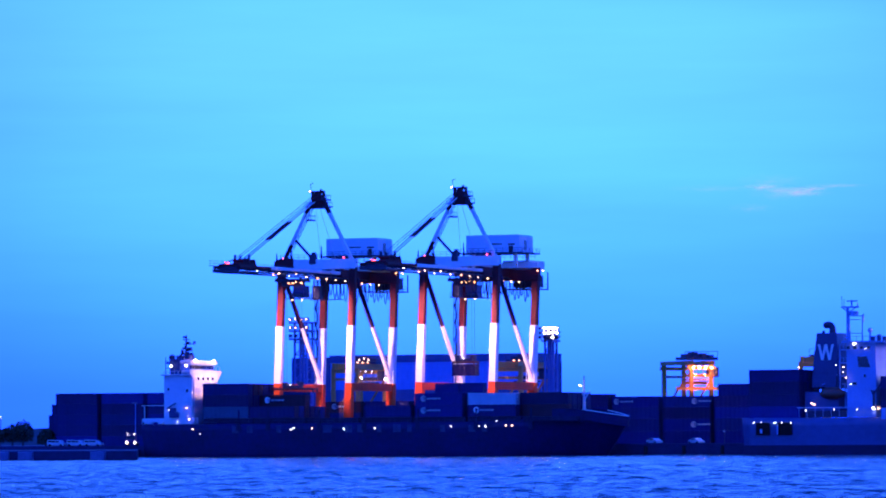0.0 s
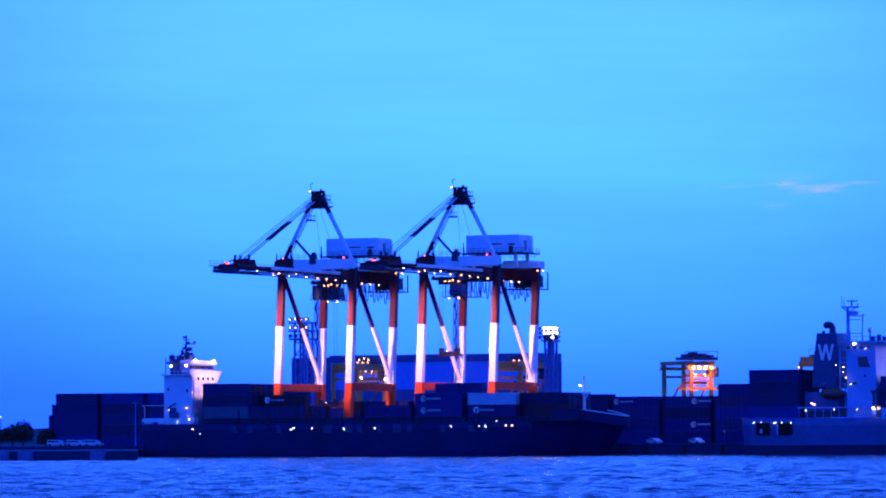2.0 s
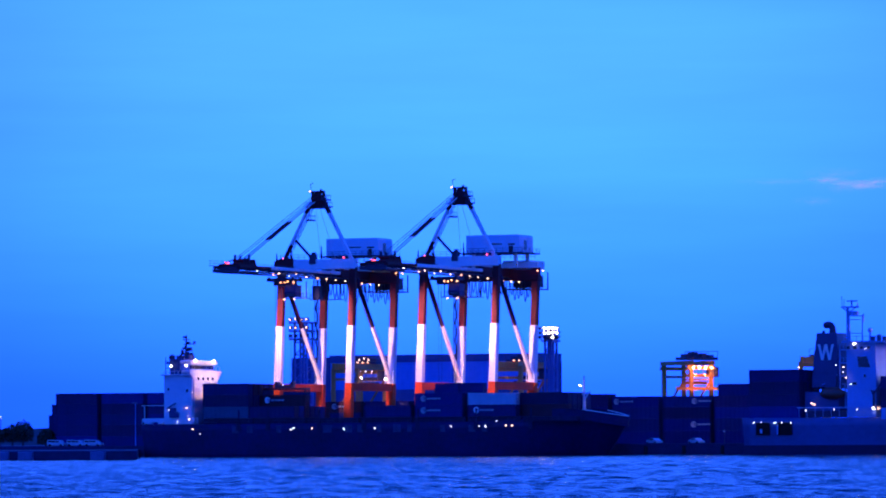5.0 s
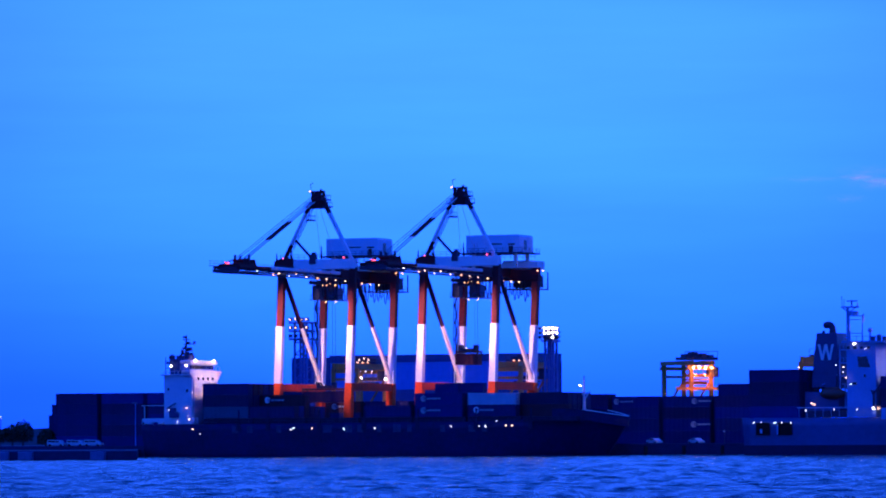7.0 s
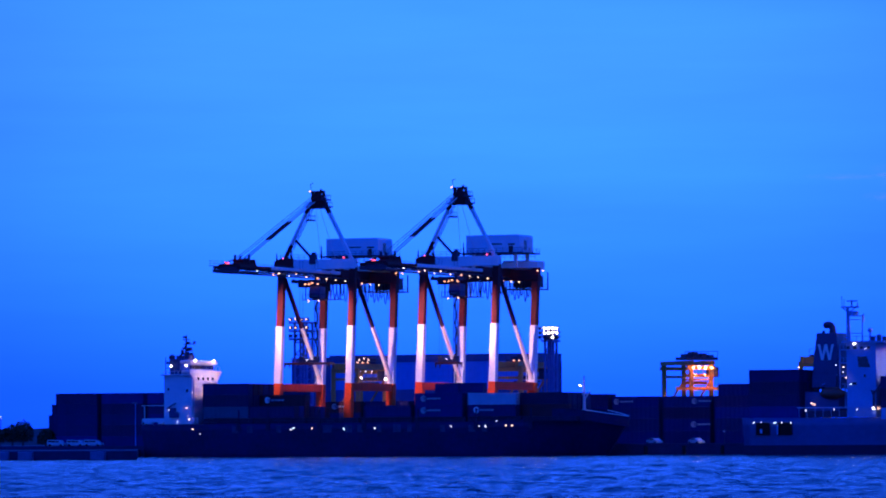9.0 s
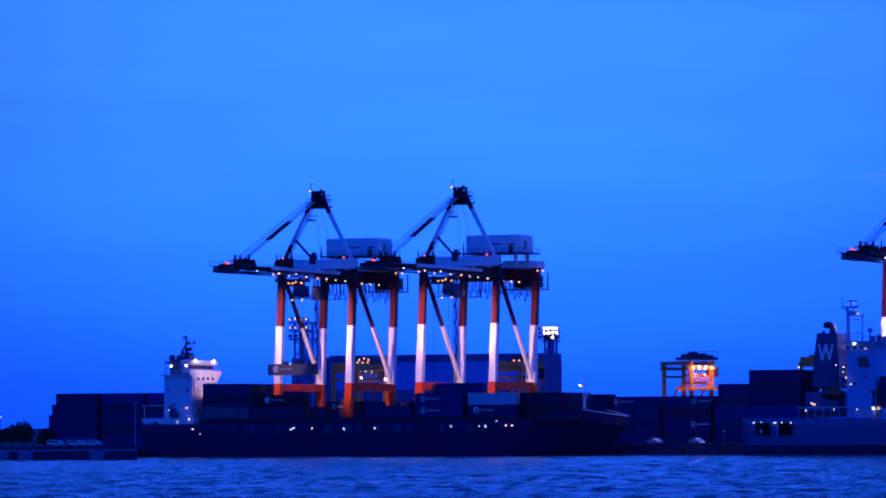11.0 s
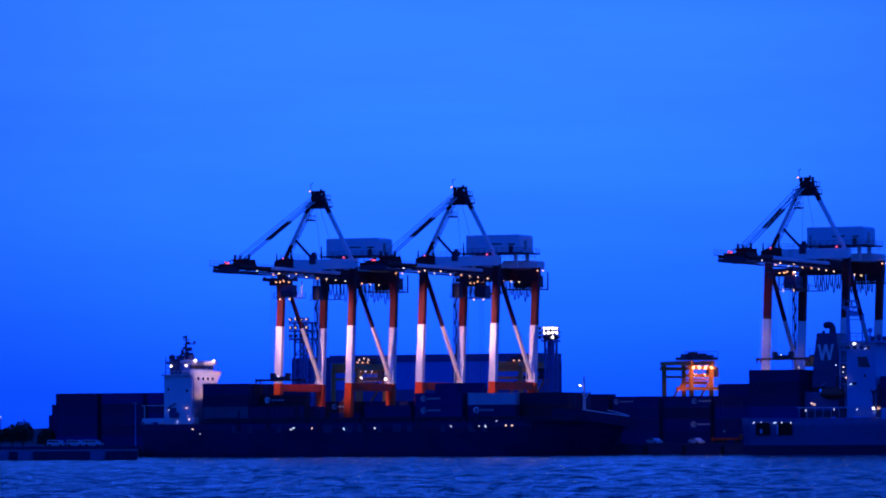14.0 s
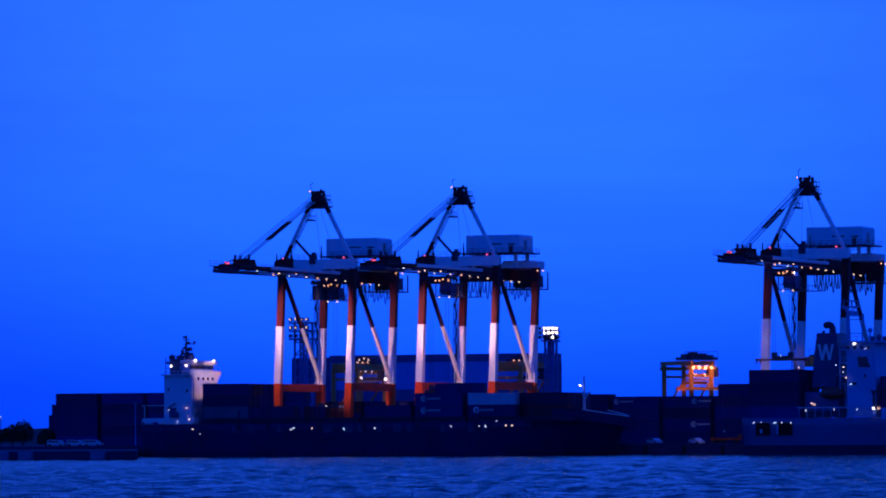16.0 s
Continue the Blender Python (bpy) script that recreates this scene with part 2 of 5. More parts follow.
# ---- water and ground ----
def build_water():
    bm = bmesh.new()
    # waves over the whole basin in sight, finer across the line of sight
    nx, ny = 520, 900
    V = np.repeat((190 * (1250 / 190) ** np.linspace(0, 1, ny))[:, None], nx, 1)
    U = np.linspace(-0.13, 0.13, nx)[None, :] * V
    rng = np.random.RandomState(4)
    Z = np.zeros_like(U)
    for k in range(34):
        wave = 1.3 * 5.0 ** rng.uniform(0, 1)
        ang = rng.normal(1.3, 0.6)
        Z += 0.0058 * wave ** 0.5 * np.sin(2 * np.pi / wave * (U * np.cos(ang) + V * np.sin(ang)) + rng.uniform(0, 6.28))
    Z = Z + 0.35 * np.abs(Z) - 0.05
    cx, sx = 0.9159, 0.4014
    X = EYE[0] + U * cx - V * sx
    Y = EYE[1] + U * sx + V * cx
    Z[Y > -4.6] = -0.5
    Y = np.minimum(Y, -3.0)
    co = np.stack([X, Y, Z], -1).reshape(-1, 3)
    idx = np.arange(nx * ny).reshape(ny, nx)
    quads = np.stack([idx[:-1, :-1], idx[:-1, 1:], idx[1:, 1:], idx[1:, :-1]], -1).reshape(-1, 4)
    me = bpy.data.meshes.new("water")
    me.from_pydata(co.tolist(), [], quads.tolist())
    me.shade_smooth()
    m = bpy.data.materials.new("harbour_water")
    m.use_nodes = True
    n, l = m.node_tree.nodes, m.node_tree.links
    b = n["Principled BSDF"]
    b.inputs["Base Color"].default_value = (0.001, 0.007, 0.030, 1)
    b.inputs["Roughness"].default_value, b.inputs["IOR"].default_value = 0.14, 1.33
    b.inputs["Specular IOR Level"].default_value = 0.12
    tc, tn, bp = n.new("ShaderNodeTexCoord"), n.new("ShaderNodeTexNoise"), n.new("ShaderNodeBump")
    tn.inputs["Scale"].default_value, tn.inputs["Detail"].default_value = 1.7, 5
    bp.inputs["Strength"].default_value, bp.inputs["Distance"].default_value = 1.0, 0.60
    l.new(tc.outputs["Object"], tn.inputs["Vector"])
    l.new(tn.outputs["Fac"], bp.inputs["Height"])
    l.new(bp.outputs[0], b.inputs["Normal"])
    me.materials.append(m)
    # open water beyond the waves, as far as the horizon
    bm = bmesh.new()
    box(bm, (300, -2004, -0.75), (9000, 4000, 0.4))
    solid("open_water", bm, m, "dark open harbour water", "water", "structure")
    return tagged(new("water", me), "choppy blue harbour water at dusk", "water", kind="structure")


WATER = build_water()
QZ = 2.3
bm = bmesh.new()
box(bm, (0, 2398, QZ - 2.0), (9000, 4804, 4.0))
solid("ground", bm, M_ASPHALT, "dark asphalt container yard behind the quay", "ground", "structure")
bm = bmesh.new()
box(bm, (40, -3.9, QZ - 1.8), (700, 1.4, 4.0))
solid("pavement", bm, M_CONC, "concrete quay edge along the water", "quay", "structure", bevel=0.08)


# ---- ship-to-shore cranes ----
GAUGE, SPAN, LEAN = 23.08, 18.0, 0.041


def leg_x(x, z):
    return x + (z - 17) * LEAN


# lamps along the girders: place across the quay, height, lamp
LAMP_ROW = [(-38.6, 41.0, LAMP_S), (-30.3, 40.4, LAMP_O), (-27.4, 40.8, LAMP_W), (-22.1, 40.4, LAMP_S), (-18.6, 40.9, LAMP_W), (-13.2, 40.4, LAMP_W), (-7.2, 40.4, LAMP_O), (-2.4, 40.3, LAMP_W), (2.5, 40.2, LAMP_W), (7.7, 40.1, LAMP_W), (17.1, 39.8, LAMP_O), (21.5, 39.8, LAMP_W), (26.3, 39.8, LAMP_W)]


def build_crane():
    """Crane with its origin on the quay below the waterside leg at the stern end; x along the quay, y landward."""
    c = thing("quay_crane", "tall red and white container gantry crane on the quay", "crane", "quay cranes")
    # legs in three colours, with bogies
    for x in (0, SPAN):
        for y in (0, GAUGE):
            bm = bmesh.new()
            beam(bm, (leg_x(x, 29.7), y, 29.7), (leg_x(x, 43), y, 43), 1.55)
            leg = part("leg", bm, M_RED_DIM, c, bevel=0.08)
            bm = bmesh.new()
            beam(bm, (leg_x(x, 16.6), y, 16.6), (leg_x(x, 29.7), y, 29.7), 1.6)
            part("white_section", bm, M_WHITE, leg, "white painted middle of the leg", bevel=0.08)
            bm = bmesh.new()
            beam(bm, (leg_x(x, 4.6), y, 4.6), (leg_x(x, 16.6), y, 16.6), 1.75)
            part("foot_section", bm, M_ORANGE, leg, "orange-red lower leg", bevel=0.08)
            bm = bmesh.new()
            for k in (-2.4, -0.8, 0.8, 2.4):
                rod(bm, (x - 0.5 + k, y - 0.25, 2.75), (x - 0.5 + k, y + 0.25, 2.75), 0.42, n=12)
                box(bm, (x - 0.5 + k, y, 3.3), (1.3, 0.8, 0.7))
            box(bm, (x - 0.5, y, 4.1), (6.2, 1.1, 1.0))
            part("bogie", bm, M_STEEL, c, "dark wheel bogie on the rail")
    for x in (0, SPAN):
        bm = bmesh.new()
        beam(bm, (leg_x(x, 15.7), 0.9, 15.7), (leg_x(x, 15.7), GAUGE - 0.9, 15.7), 1.3, 1.75)
        tie = part("portal_beam", bm, M_ORANGE, c, "orange-red portal beam between the legs", bevel=0.08)
        bm = bmesh.new()
        for k in range(3):
            box(bm, (leg_x(x, 15.7) - 0.7, 8.4 + k * 1.35, 15.7), (0.03, 1.0, 0.7))
        part("marking", bm, M_MARK, tie, "plain white marking bars")
        bm = bmesh.new()
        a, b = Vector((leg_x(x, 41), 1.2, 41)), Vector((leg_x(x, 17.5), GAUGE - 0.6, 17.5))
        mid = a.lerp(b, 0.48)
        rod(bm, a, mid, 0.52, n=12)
        brace = part("brace", bm, M_RED_UNLIT, c, "red upper end of the diagonal brace, darkened as unlit")
        bm = bmesh.new()
        rod(bm, mid, b, 0.52, n=12)
        part("white_section", bm, M_WHITE, brace, "white lower end of the diagonal brace")
        bm = bmesh.new()
        for k in range(5):
            beam(bm, (leg_x(x, 17.5) - 0.9, GAUGE - 1.6, 17.0 + k * 0.55), (leg_x(x, 17.5) + 0.9, GAUGE - 1.6, 17.0 + k * 0.55), 0.09)
        for sx in (-0.9, 0.9):
            beam(bm, (leg_x(x, 17.5) + sx, GAUGE - 1.6, 16.6), (leg_x(x, 17.5) + sx, GAUGE - 1.6, 19.4), 0.12)
        part("ladder_cage", bm, M_WHITE, c)
    # top beams along the quay
    for y in (0, GAUGE):
        bm = bmesh.new()
        if y:
            beam(bm, (leg_x(0, 41) - 0.9, y, 41.2), (leg_x(SPAN, 41) + 0.9, y, 41.2), 1.7, 2.6)
        else:
            prism(bm, [(-0.7, 42.0), (4.2, 42.0), (4.2, 45.0), (3.2, 45.3), (1.2, 45.3), (-0.5, 44.6)], -1.0, 1.0, "y")
        part("top_beam", bm, M_RED_DIM, c, "dark red beam joining the leg tops", bevel=0.08)
        bm = bmesh.new()
        z, h = (43.75, 2.3) if y == 0 else (43.5, 1.4)
        beam(bm, (4.3 if y == 0 else 6.2, y, z), (leg_x(SPAN, 44) + 0.7, y, z), 1.9, h)
        cross = part("cross_beam", bm, M_WHITE, c, "white cross beam over the legs", bevel=0.1)
        if y:
            bm = bmesh.new()
            beam(bm, (leg_x(0, 44) - 0.6, y, z), (6.1, y, z), 1.8, h)
            part("beam_end", bm, M_RED_DIM, cross, "dark red end of the cross beam", bevel=0.1)
        bm = bmesh.new()
        for k in range(13):
            beam(bm, (leg_x(0, 44) + k * 1.5, y - 0.9, 44.9), (leg_x(0, 44) + k * 1.5, y - 0.9, 46.0), 0.07)
        for z in (45.45, 46.0):
            beam(bm, (leg_x(0, 44), y - 0.9, z), (leg_x(0, 44) + 18, y - 0.9, z), 0.07)
        part("handrail", bm, M_STEEL, c)
    # girder and boom: two box girders with a walkway
    for x in (6.6, 12.4):
        bm = bmesh.new()
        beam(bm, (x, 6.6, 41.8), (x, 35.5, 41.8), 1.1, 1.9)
        part("girder", bm, M_RED_DIM, c, bevel=0.08)
        bm = bmesh.new()
        beam(bm, (x, -30.0, 41.9), (x, 6.5, 41.9), 0.9, 0.75)
        boom = part("boom_girder", bm, M_WHITE, c, "white boom girder reaching over the ship", bevel=0.08)
        bm = bmesh.new()
        beam(bm, (x, -46.0, 41.7), (x, -30.1, 41.9), 0.9, 0.65)
        part("boom_end", bm, M_RED_DIM, boom, "red outer end of the boom", bevel=0.08)
        bm = bmesh.new()
        beam(bm, (x, -46.0, 40.75), (x, 35.5, 40.85), 0.35, 0.35)
        part("trolley_rail", bm, M_STEEL, c)
    bm = bmesh.new()
    for k in range(17):
        y = -45 + k * 5.0
        beam(bm, (6.6, y, 41.6), (12.4, y, 41.6), 0.35)
        if k < 16:
            beam(bm, (6.6, y, 41.6), (12.4, y + 5.0, 41.6), 0.2)
    part("cross_bracing", bm, M_STEEL, c)
    bm = bmesh.new()
    box(bm, (5.5, -5, 42.1), (1.0, 81, 0.1))
    for k in range(41):
        beam(bm, (5.1, -45.3 + k * 1.97, 42.1), (5.1, -45.3 + k * 1.97, 43.2), 0.06)
    for z in (42.7, 43.25):
        beam(bm, (5.1, -45.4, z), (5.1, 35.4, z), 0.06)
    part("walkway", bm, M_STEEL, c)
    # outer platform and sheave frame at the boom end
    bm = bmesh.new()
    prism(bm, [(-40.2, 42.0), (-31.4, 42.0), (-31.7, 43.0), (-32.8, 43.7), (-35.6, 43.8), (-38.2, 43.2), (-40.0, 42.4)], 7.6, 9.8, "x")
    box(bm, (9.5, -43.6, 42.2), (5.0, 2.4, 0.5))
    for k in range(5):
        rod(bm, (7.4, -38.4 + k * 1.4, 43.4), (10.0, -38.4 + k * 1.4, 43.4), 0.3 + 0.12 * (k % 3), n=10)
    beam(bm, (7.5, -44.5, 42.3), (7.5, -37.5, 43.9), 0.18)
    part("boom_head", bm, M_RED_DIM, c, "red sheave frame on the boom end")
    bm = bmesh.new()
    for k, (y, h) in enumerate([(-38.4, 0.9), (-37.2, 0.7), (-34.2, 1.1), (-33.4, 0.6)]):
        box(bm, (7.9 + (k % 3) * 0.7, y, 43.5 + h / 2), (0.4, 0.5, h + 0.6))
    box(bm, (9.5, -46.2, 40.9), (6.4, 0.5, 0.7))
    box(bm, (9.5, -41.2, 40.6), (6.0, 10.0, 0.2))
    for k in range(5):
        beam(bm, (6.5, -45.6 + k * 2.3, 40.6), (6.5, -45.6 + k * 2.3, 41.8), 0.22)
    for k in range(9):
        beam(bm, (6.5, -45.6 + k * 1.15, 40.6), (6.5, -45.6 + k * 1.15, 41.6), 0.08)
    part("boom_platform", bm, M_STEEL, c)
    # pylon over the waterside legs
    for x0, x1 in ((leg_x(0, 45) + 0.3, 7.6), (leg_x(SPAN, 45) - 0.6, 10.8)):
        a, b = Vector((x0, 0.2, 44.8)), Vector((x1, 2.0, 58.2))
        bm = bmesh.new()
        low = 0.27 if x1 < 9 else 0.0
        beam(bm, a.lerp(b, low), a.lerp(b, 0.80), 0.74)
        pylon = part("pylon_leg", bm, M_WHITE, c, "white pylon leg", bevel=0.06)
        if low:
            bm = bmesh.new()
            beam(bm, a, a.lerp(b, low), 0.78)
            part("pylon_foot", bm, M_RED_DIM, pylon, "dark red foot of the pylon leg", bevel=0.06)
        bm = bmesh.new()
        beam(bm, a.lerp(b, 0.80), b, 0.86)
        part("pylon_top", bm, M_RED_DIM, pylon, "red upper end of the pylon leg", bevel=0.06)
    bm = bmesh.new()
    prism(bm, [(8.0, 56.9), (10.4, 56.9), (10.7, 58.2), (10.2, 59.5), (9.7, 60.0), (8.7, 60.0), (8.2, 59.5), (7.7, 58.2)], 1.4, 2.9, "y")
    for x in (7.9, 10.6):
        box(bm, (x, 2.2, 60.0), (0.3, 1.2, 1.5))
    for x in (8.5, 9.9):
        rod(bm, (x, 1.2, 59.0), (x, 3.2, 59.0), 0.75, n=12)
    box(bm, (9.2, 2.2, 60.3), (1.1, 1.4, 0.8))
    box(bm, (9.9, 2.2, 60.6), (0.4, 0.6, 1.0))
    part("pylon_head", bm, M_RED_DIM, c, "dark red sheave head on top of the pylon", bevel=0.05)
    for x, z in ((11.6, 57.6), (11.2, 59.2), (6.9, 57.6), (7.3, 54.6)):
        bm = bmesh.new()
        box(bm, (x, 2.2, z - 0.6), (1.4, 2.4, 0.3))
        for dx in (-0.6, 0.0, 0.6):
            for dy in (-1.1, 1.1):
                beam(bm, (x + dx, 2.2 + dy, z - 0.6), (x + dx, 2.2 + dy, z + 0.5), 0.08)
        for dy in (-1.1, 1.1):
            beam(bm, (x - 0.6, 2.2 + dy, z + 0.5), (x + 0.6, 2.2 + dy, z + 0.5), 0.12)
        part("top_platform", bm, M_STEEL, c, "dark railed platform at the pylon head")
    bm = bmesh.new()
    beam(bm, (6.2, 2.2, 56.8), (12.2, 2.2, 56.7), 0.3)
    part("platform_beam", bm, M_STEEL, c)
    bm = bmesh.new()
    beam(bm, (7.5, 2.2, 59.8), (7.3, 2.2, 62.4), 0.10)
    beam(bm, (7.3, 2.2, 62.3), (7.9, 2.2, 62.5), 0.14)
    part("antenna", bm, M_STEEL, c)
    bm = bmesh.new()
    beam(bm, (4.2, 0.7, 49.4), (8.5, 0.9, 44.9), 0.5)
    part("pylon_strut", bm, M_STEEL, c)
    bm = bmesh.new()
    box(bm, (9.2, -0.6, 44.9), (1.5, 1.3, 2.2))
    box(bm, (9.4, -0.6, 46.2), (0.8, 0.8, 0.6))
    part("winch_box", bm, M_STEEL, c, "dark winch box on the cross beam")
    bm = bmesh.new()
    for o in (0.75, 1.2):
        beam(bm, (leg_x(0, 45) + 0.3 + o, 0.3, 45.2), (7.6 + o, 2.0, 58.0), 0.14)
    for k in range(16):
        p = Vector((leg_x(0, 45) + 0.3, 0.3, 45.2)).lerp(Vector((7.6, 2.0, 58.0)), k / 15)
        beam(bm, p + Vector((0.75, 0, 0)), p + Vector((1.2, 0, 0)), 0.1)
    part("pylon_ladder", bm, M_STEEL, c)
    # stays
    for x in (8.0, 8.8):
        a, b = Vector((x, 1.2, 58.2)), Vector((x, -36.0, 43.3))
        bm = bmesh.new()
        beam(bm, a, b, 0.2)
        stay = part("forestay", bm, M_WHITE, c, "long white forestay from the pylon")
        bm = bmesh.new()
        beam(bm, a.lerp(b, 0.34), a.lerp(b, 0.65), 0.36)
        part("link", bm, M_RED_DIM, stay, "dark red stay link")
        bm = bmesh.new()
        rod(bm, (x, 1.0, 59.2), (x, -38.5, 43.8), 0.07, n=6)
        part("hoist_rope", bm, M_CABLE, c)
        bm = bmesh.new()
        beam(bm, (x, 3.2, 58.0), (x + (x - 9.5) * 4, GAUGE - 4, 44.6), 0.06)
        part("backstay", bm, M_WHITE, c)
    # machinery house
    bm = bmesh.new()
    prism(bm, [(2.9, 46.5), (16.2, 46.5), (16.2, 50.1), (15.8, 50.5), (2.9, 50.5)], 20.0, 28.0, "y")
    house = part("machinery_house", bm, M_HOUSE, c, "white sheet-metal machinery house")
    each_box("louvre", [((10.3, 19.96, 48.4), (3.0, 0.1, 0.28)), ((14.2, 19.96, 48.3), (1.7, 0.1, 0.35))], M_GLASS, house, "dark louvre")
    each_box("door", [((14.1, 19.95, 47.2), (1.0, 0.1, 1.5)), ((16.24, 23.5, 48.2), (0.1, 1.5, 2.2))], M_GLASS, house, "dark door")
    bm = bmesh.new()
    box(bm, (9.8, 23.6, 46.3), (15.8, 10.6, 0.3))
    for k in range(11):
        beam(bm, (2.2 + k * 1.5, 18.4, 46.3), (2.2 + k * 1.5, 18.4, 47.4), 0.07)
    for z in (46.85, 47.4):
        beam(bm, (2.1, 18.4, z), (17.6, 18.4, z), 0.07)
        beam(bm, (17.6, 18.4, z), (17.6, 28.8, z), 0.07)
    for k in range(6):
        beam(bm, (17.6, 18.4 + k * 2.1, 46.3), (17.6, 18.4 + k * 2.1, 47.4), 0.07)
    part("house_platform", bm, M_STEEL, house)
    each_box("house_post", [((x, y, 44.6), (0.7, 0.7, 3.2)) for x in (4.5, 15.0) for y in (20.5, 27.5)], M_WHITE, c)
    each_box("rear_beam", [((13.3, 29.5, 43.8), (6.6, 9.0, 1.8))], M_WHITE, c, "white rear beam")
    bm = bmesh.new()
    box(bm, (13.4, 30.5, 38.2), (8.2, 7.5, 0.25))
    for x in (9.4, 17.4):
        for y in (27, 34):
            beam(bm, (x, y, 38.3), (x, y, 42.2), 0.25)
    for z in (38.8, 39.4):
        beam(bm, (9.4, 26.9, z), (17.4, 26.9, z), 0.1)
        beam(bm, (17.4, 26.9, z), (17.4, 34, z), 0.1)
    box(bm, (15.2, 31, 40.0), (3.4, 3, 2.8))
    box(bm, (11.6, 31, 39.6), (1.6, 3, 2.0))
    part("rear_platform", bm, M_STEEL, c)
    bm = bmesh.new()
    box(bm, (2.8, GAUGE - 2.6, 36.3), (7.4, 2.6, 0.14))
    for k in range(8):
        beam(bm, (-0.8 + k * 1.05, GAUGE - 3.8, 36.3), (-0.8 + k * 1.05, GAUGE - 3.8, 37.5), 0.08)
    beam(bm, (-0.8, GAUGE - 3.8, 37.5), (6.5, GAUGE - 3.8, 37.5), 0.08)
    for x in (-0.6, 6.3):
        beam(bm, (x, GAUGE - 2.6, 36.3), (x, GAUGE - 2.6, 41), 0.16)
    box(bm, (0.4, GAUGE - 2.6, 38.0), (1.8, 2.2, 3.2))
    part("service_platform", bm, M_STEEL, c, "dark service platform and cabin under the girder")
    # aerials on the cross beam, stairs on a landside leg
    for x, y, h in ((-0.3, 0, 2.0), (3.4, 0, 3.0), (9.8, 2.6, 3.6)):
        bm = bmesh.new()
        rod(bm, (x, y, 44.0), (x, y, 44.5 + h), 0.28, 0.10, n=6)
        part("vent_post", bm, M_STEEL, c)
    bm = bmesh.new()
    for dx in (-0.9, 0.0):
        beam(bm, (-1.4 + dx, GAUGE + 0.9, 16), (-1.0 + dx, GAUGE + 0.9, 42), 0.12)
        beam(bm, (-1.4 + dx, GAUGE + 2.1, 16), (-1.0 + dx, GAUGE + 2.1, 42), 0.12)
    for k in range(13):
        z = 16.5 + k * 2
        s = 0 if k % 2 else 1.2
        beam(bm, (-1.8, GAUGE + 0.9 + s, z), (-1.8, GAUGE + 2.1 - s, z + 2), 0.35, 0.12)
        box(bm, (-1.7, GAUGE + 1.5, z), (1.1, 1.4, 0.1))
    part("stair_tower", bm, M_STEEL, c)
    # festoon loops under the girder
    bm = bmesh.new()
    for k in range(20):
        y0 = -4 + k * 2.0
        drop = 4.5 + 0.7 * math.sin(k * 2.3)
        pts = [Vector((12.9 + 0.1 * (k % 2), y0 + 2.0 * i / 8, 40.6 - drop * math.sin(math.pi * i / 8) ** 0.6)) for i in range(9)]
        for p, q in zip(pts, pts[1:]):
            rod(bm, p, q, 0.11, n=5)
    part("festoon_cable", bm, M_CABLE, c, "black cable loops hanging under the girder")
    # lamps
    for y, z, kind in LAMP_ROW:
        bm = bmesh.new()
        beam(bm, (12.4, y, 41.0), (13.4, y, z + 0.15), 0.1)
        bracket = part("lamp_bracket", bm, M_STEEL, c)
        shared("lamp", kind, bracket, pose(13.4, y, z), "small bright work lamp")
    for p in ((18.9, 27.5, 42.3), (19.8, GAUGE - 1.2, 42.2)):
        shared("lamp", LAMP_O, c, pose(*p), "orange lamp")
    for p in ((1.8, -0.9, 45.2), (17.0, -0.9, 45.2)):
        shared("lamp", LAMP_R, c, pose(*p), "red warning lamp")
    for p in ((6.9, -41.2, 42.75), (6.9, -40.0, 42.8)):
        shared("lamp", LAMP_P, c, pose(*p), "large red warning lamp on the boom end")
    shared("lamp", LAMP_O, c, pose(7.2, 2.0, 60.7), "orange lamp on the pylon head")
    return c


def build_trolley():
    t = thing("crane_trolley", "dark crane trolley with operator cab and lit lamps", "crane trolley", "crane trolleys")
    bm = bmesh.new()
    box(bm, (0, 0, 0), (6.6, 5.0, 0.7))
    box(bm, (0, 0.4, -0.8), (4.4, 3.2, 1.0))
    for x in (-2.9, 2.9):
        for y in (-2, 2):
            rod(bm, (x - 0.2, y, 0.35), (x + 0.2, y, 0.35), 0.35, n=10)
    part("trolley_frame", bm, M_STEEL, t, bevel=0.05)
    bm = bmesh.new()
    prism(bm, [(-1.4, -3.9), (1.2, -3.9), (1.4, -1.2), (-1.4, -1.2), (-1.9, -2.8)], 0.8, 3.6, "x")
    cab = part("cab", bm, M_NAVY, t, "dark operator cab", bevel=0.06)
    each_box("window", [((2.2, -1.72, -3.0), (2.0, 0.06, 1.2)), ((0.77, 0, -2.6), (0.06, 1.8, 1.2))], M_GLASS, cab)
    bm = bmesh.new()
    box(bm, (2.3, 0, -4.15), (6.6, 3.4, 0.14))
    for x in (-0.9, 1.3, 3.4, 5.5):
        for y in (-1.7, 1.7):
            beam(bm, (x, y, -4.1), (x, y, -3.0), 0.09)
    for y in (-1.7, 1.7):
        beam(bm, (-0.9, y, -3.0), (5.5, y, -3.0), 0.09)
    for x in (-0.8, 5.4):
        beam(bm, (x, 0, -4.1), (x, 0, -0.4), 0.2)
    part("cab_platform", bm, M_STEEL, t)
    for x in (0.2, 1.2, 2.0, 3.4):
        shared("lamp", LAMP_O, t, pose(x, -2.5, -0.4 - 0.25 * (x % 1 > 0.1)), "orange trolley lamp")
    for x in (0.7, 3.1):
        shared("lamp", LAMP_W, t, pose(x, -1.6, -4.4), "warm lamp under the cab")
    return t


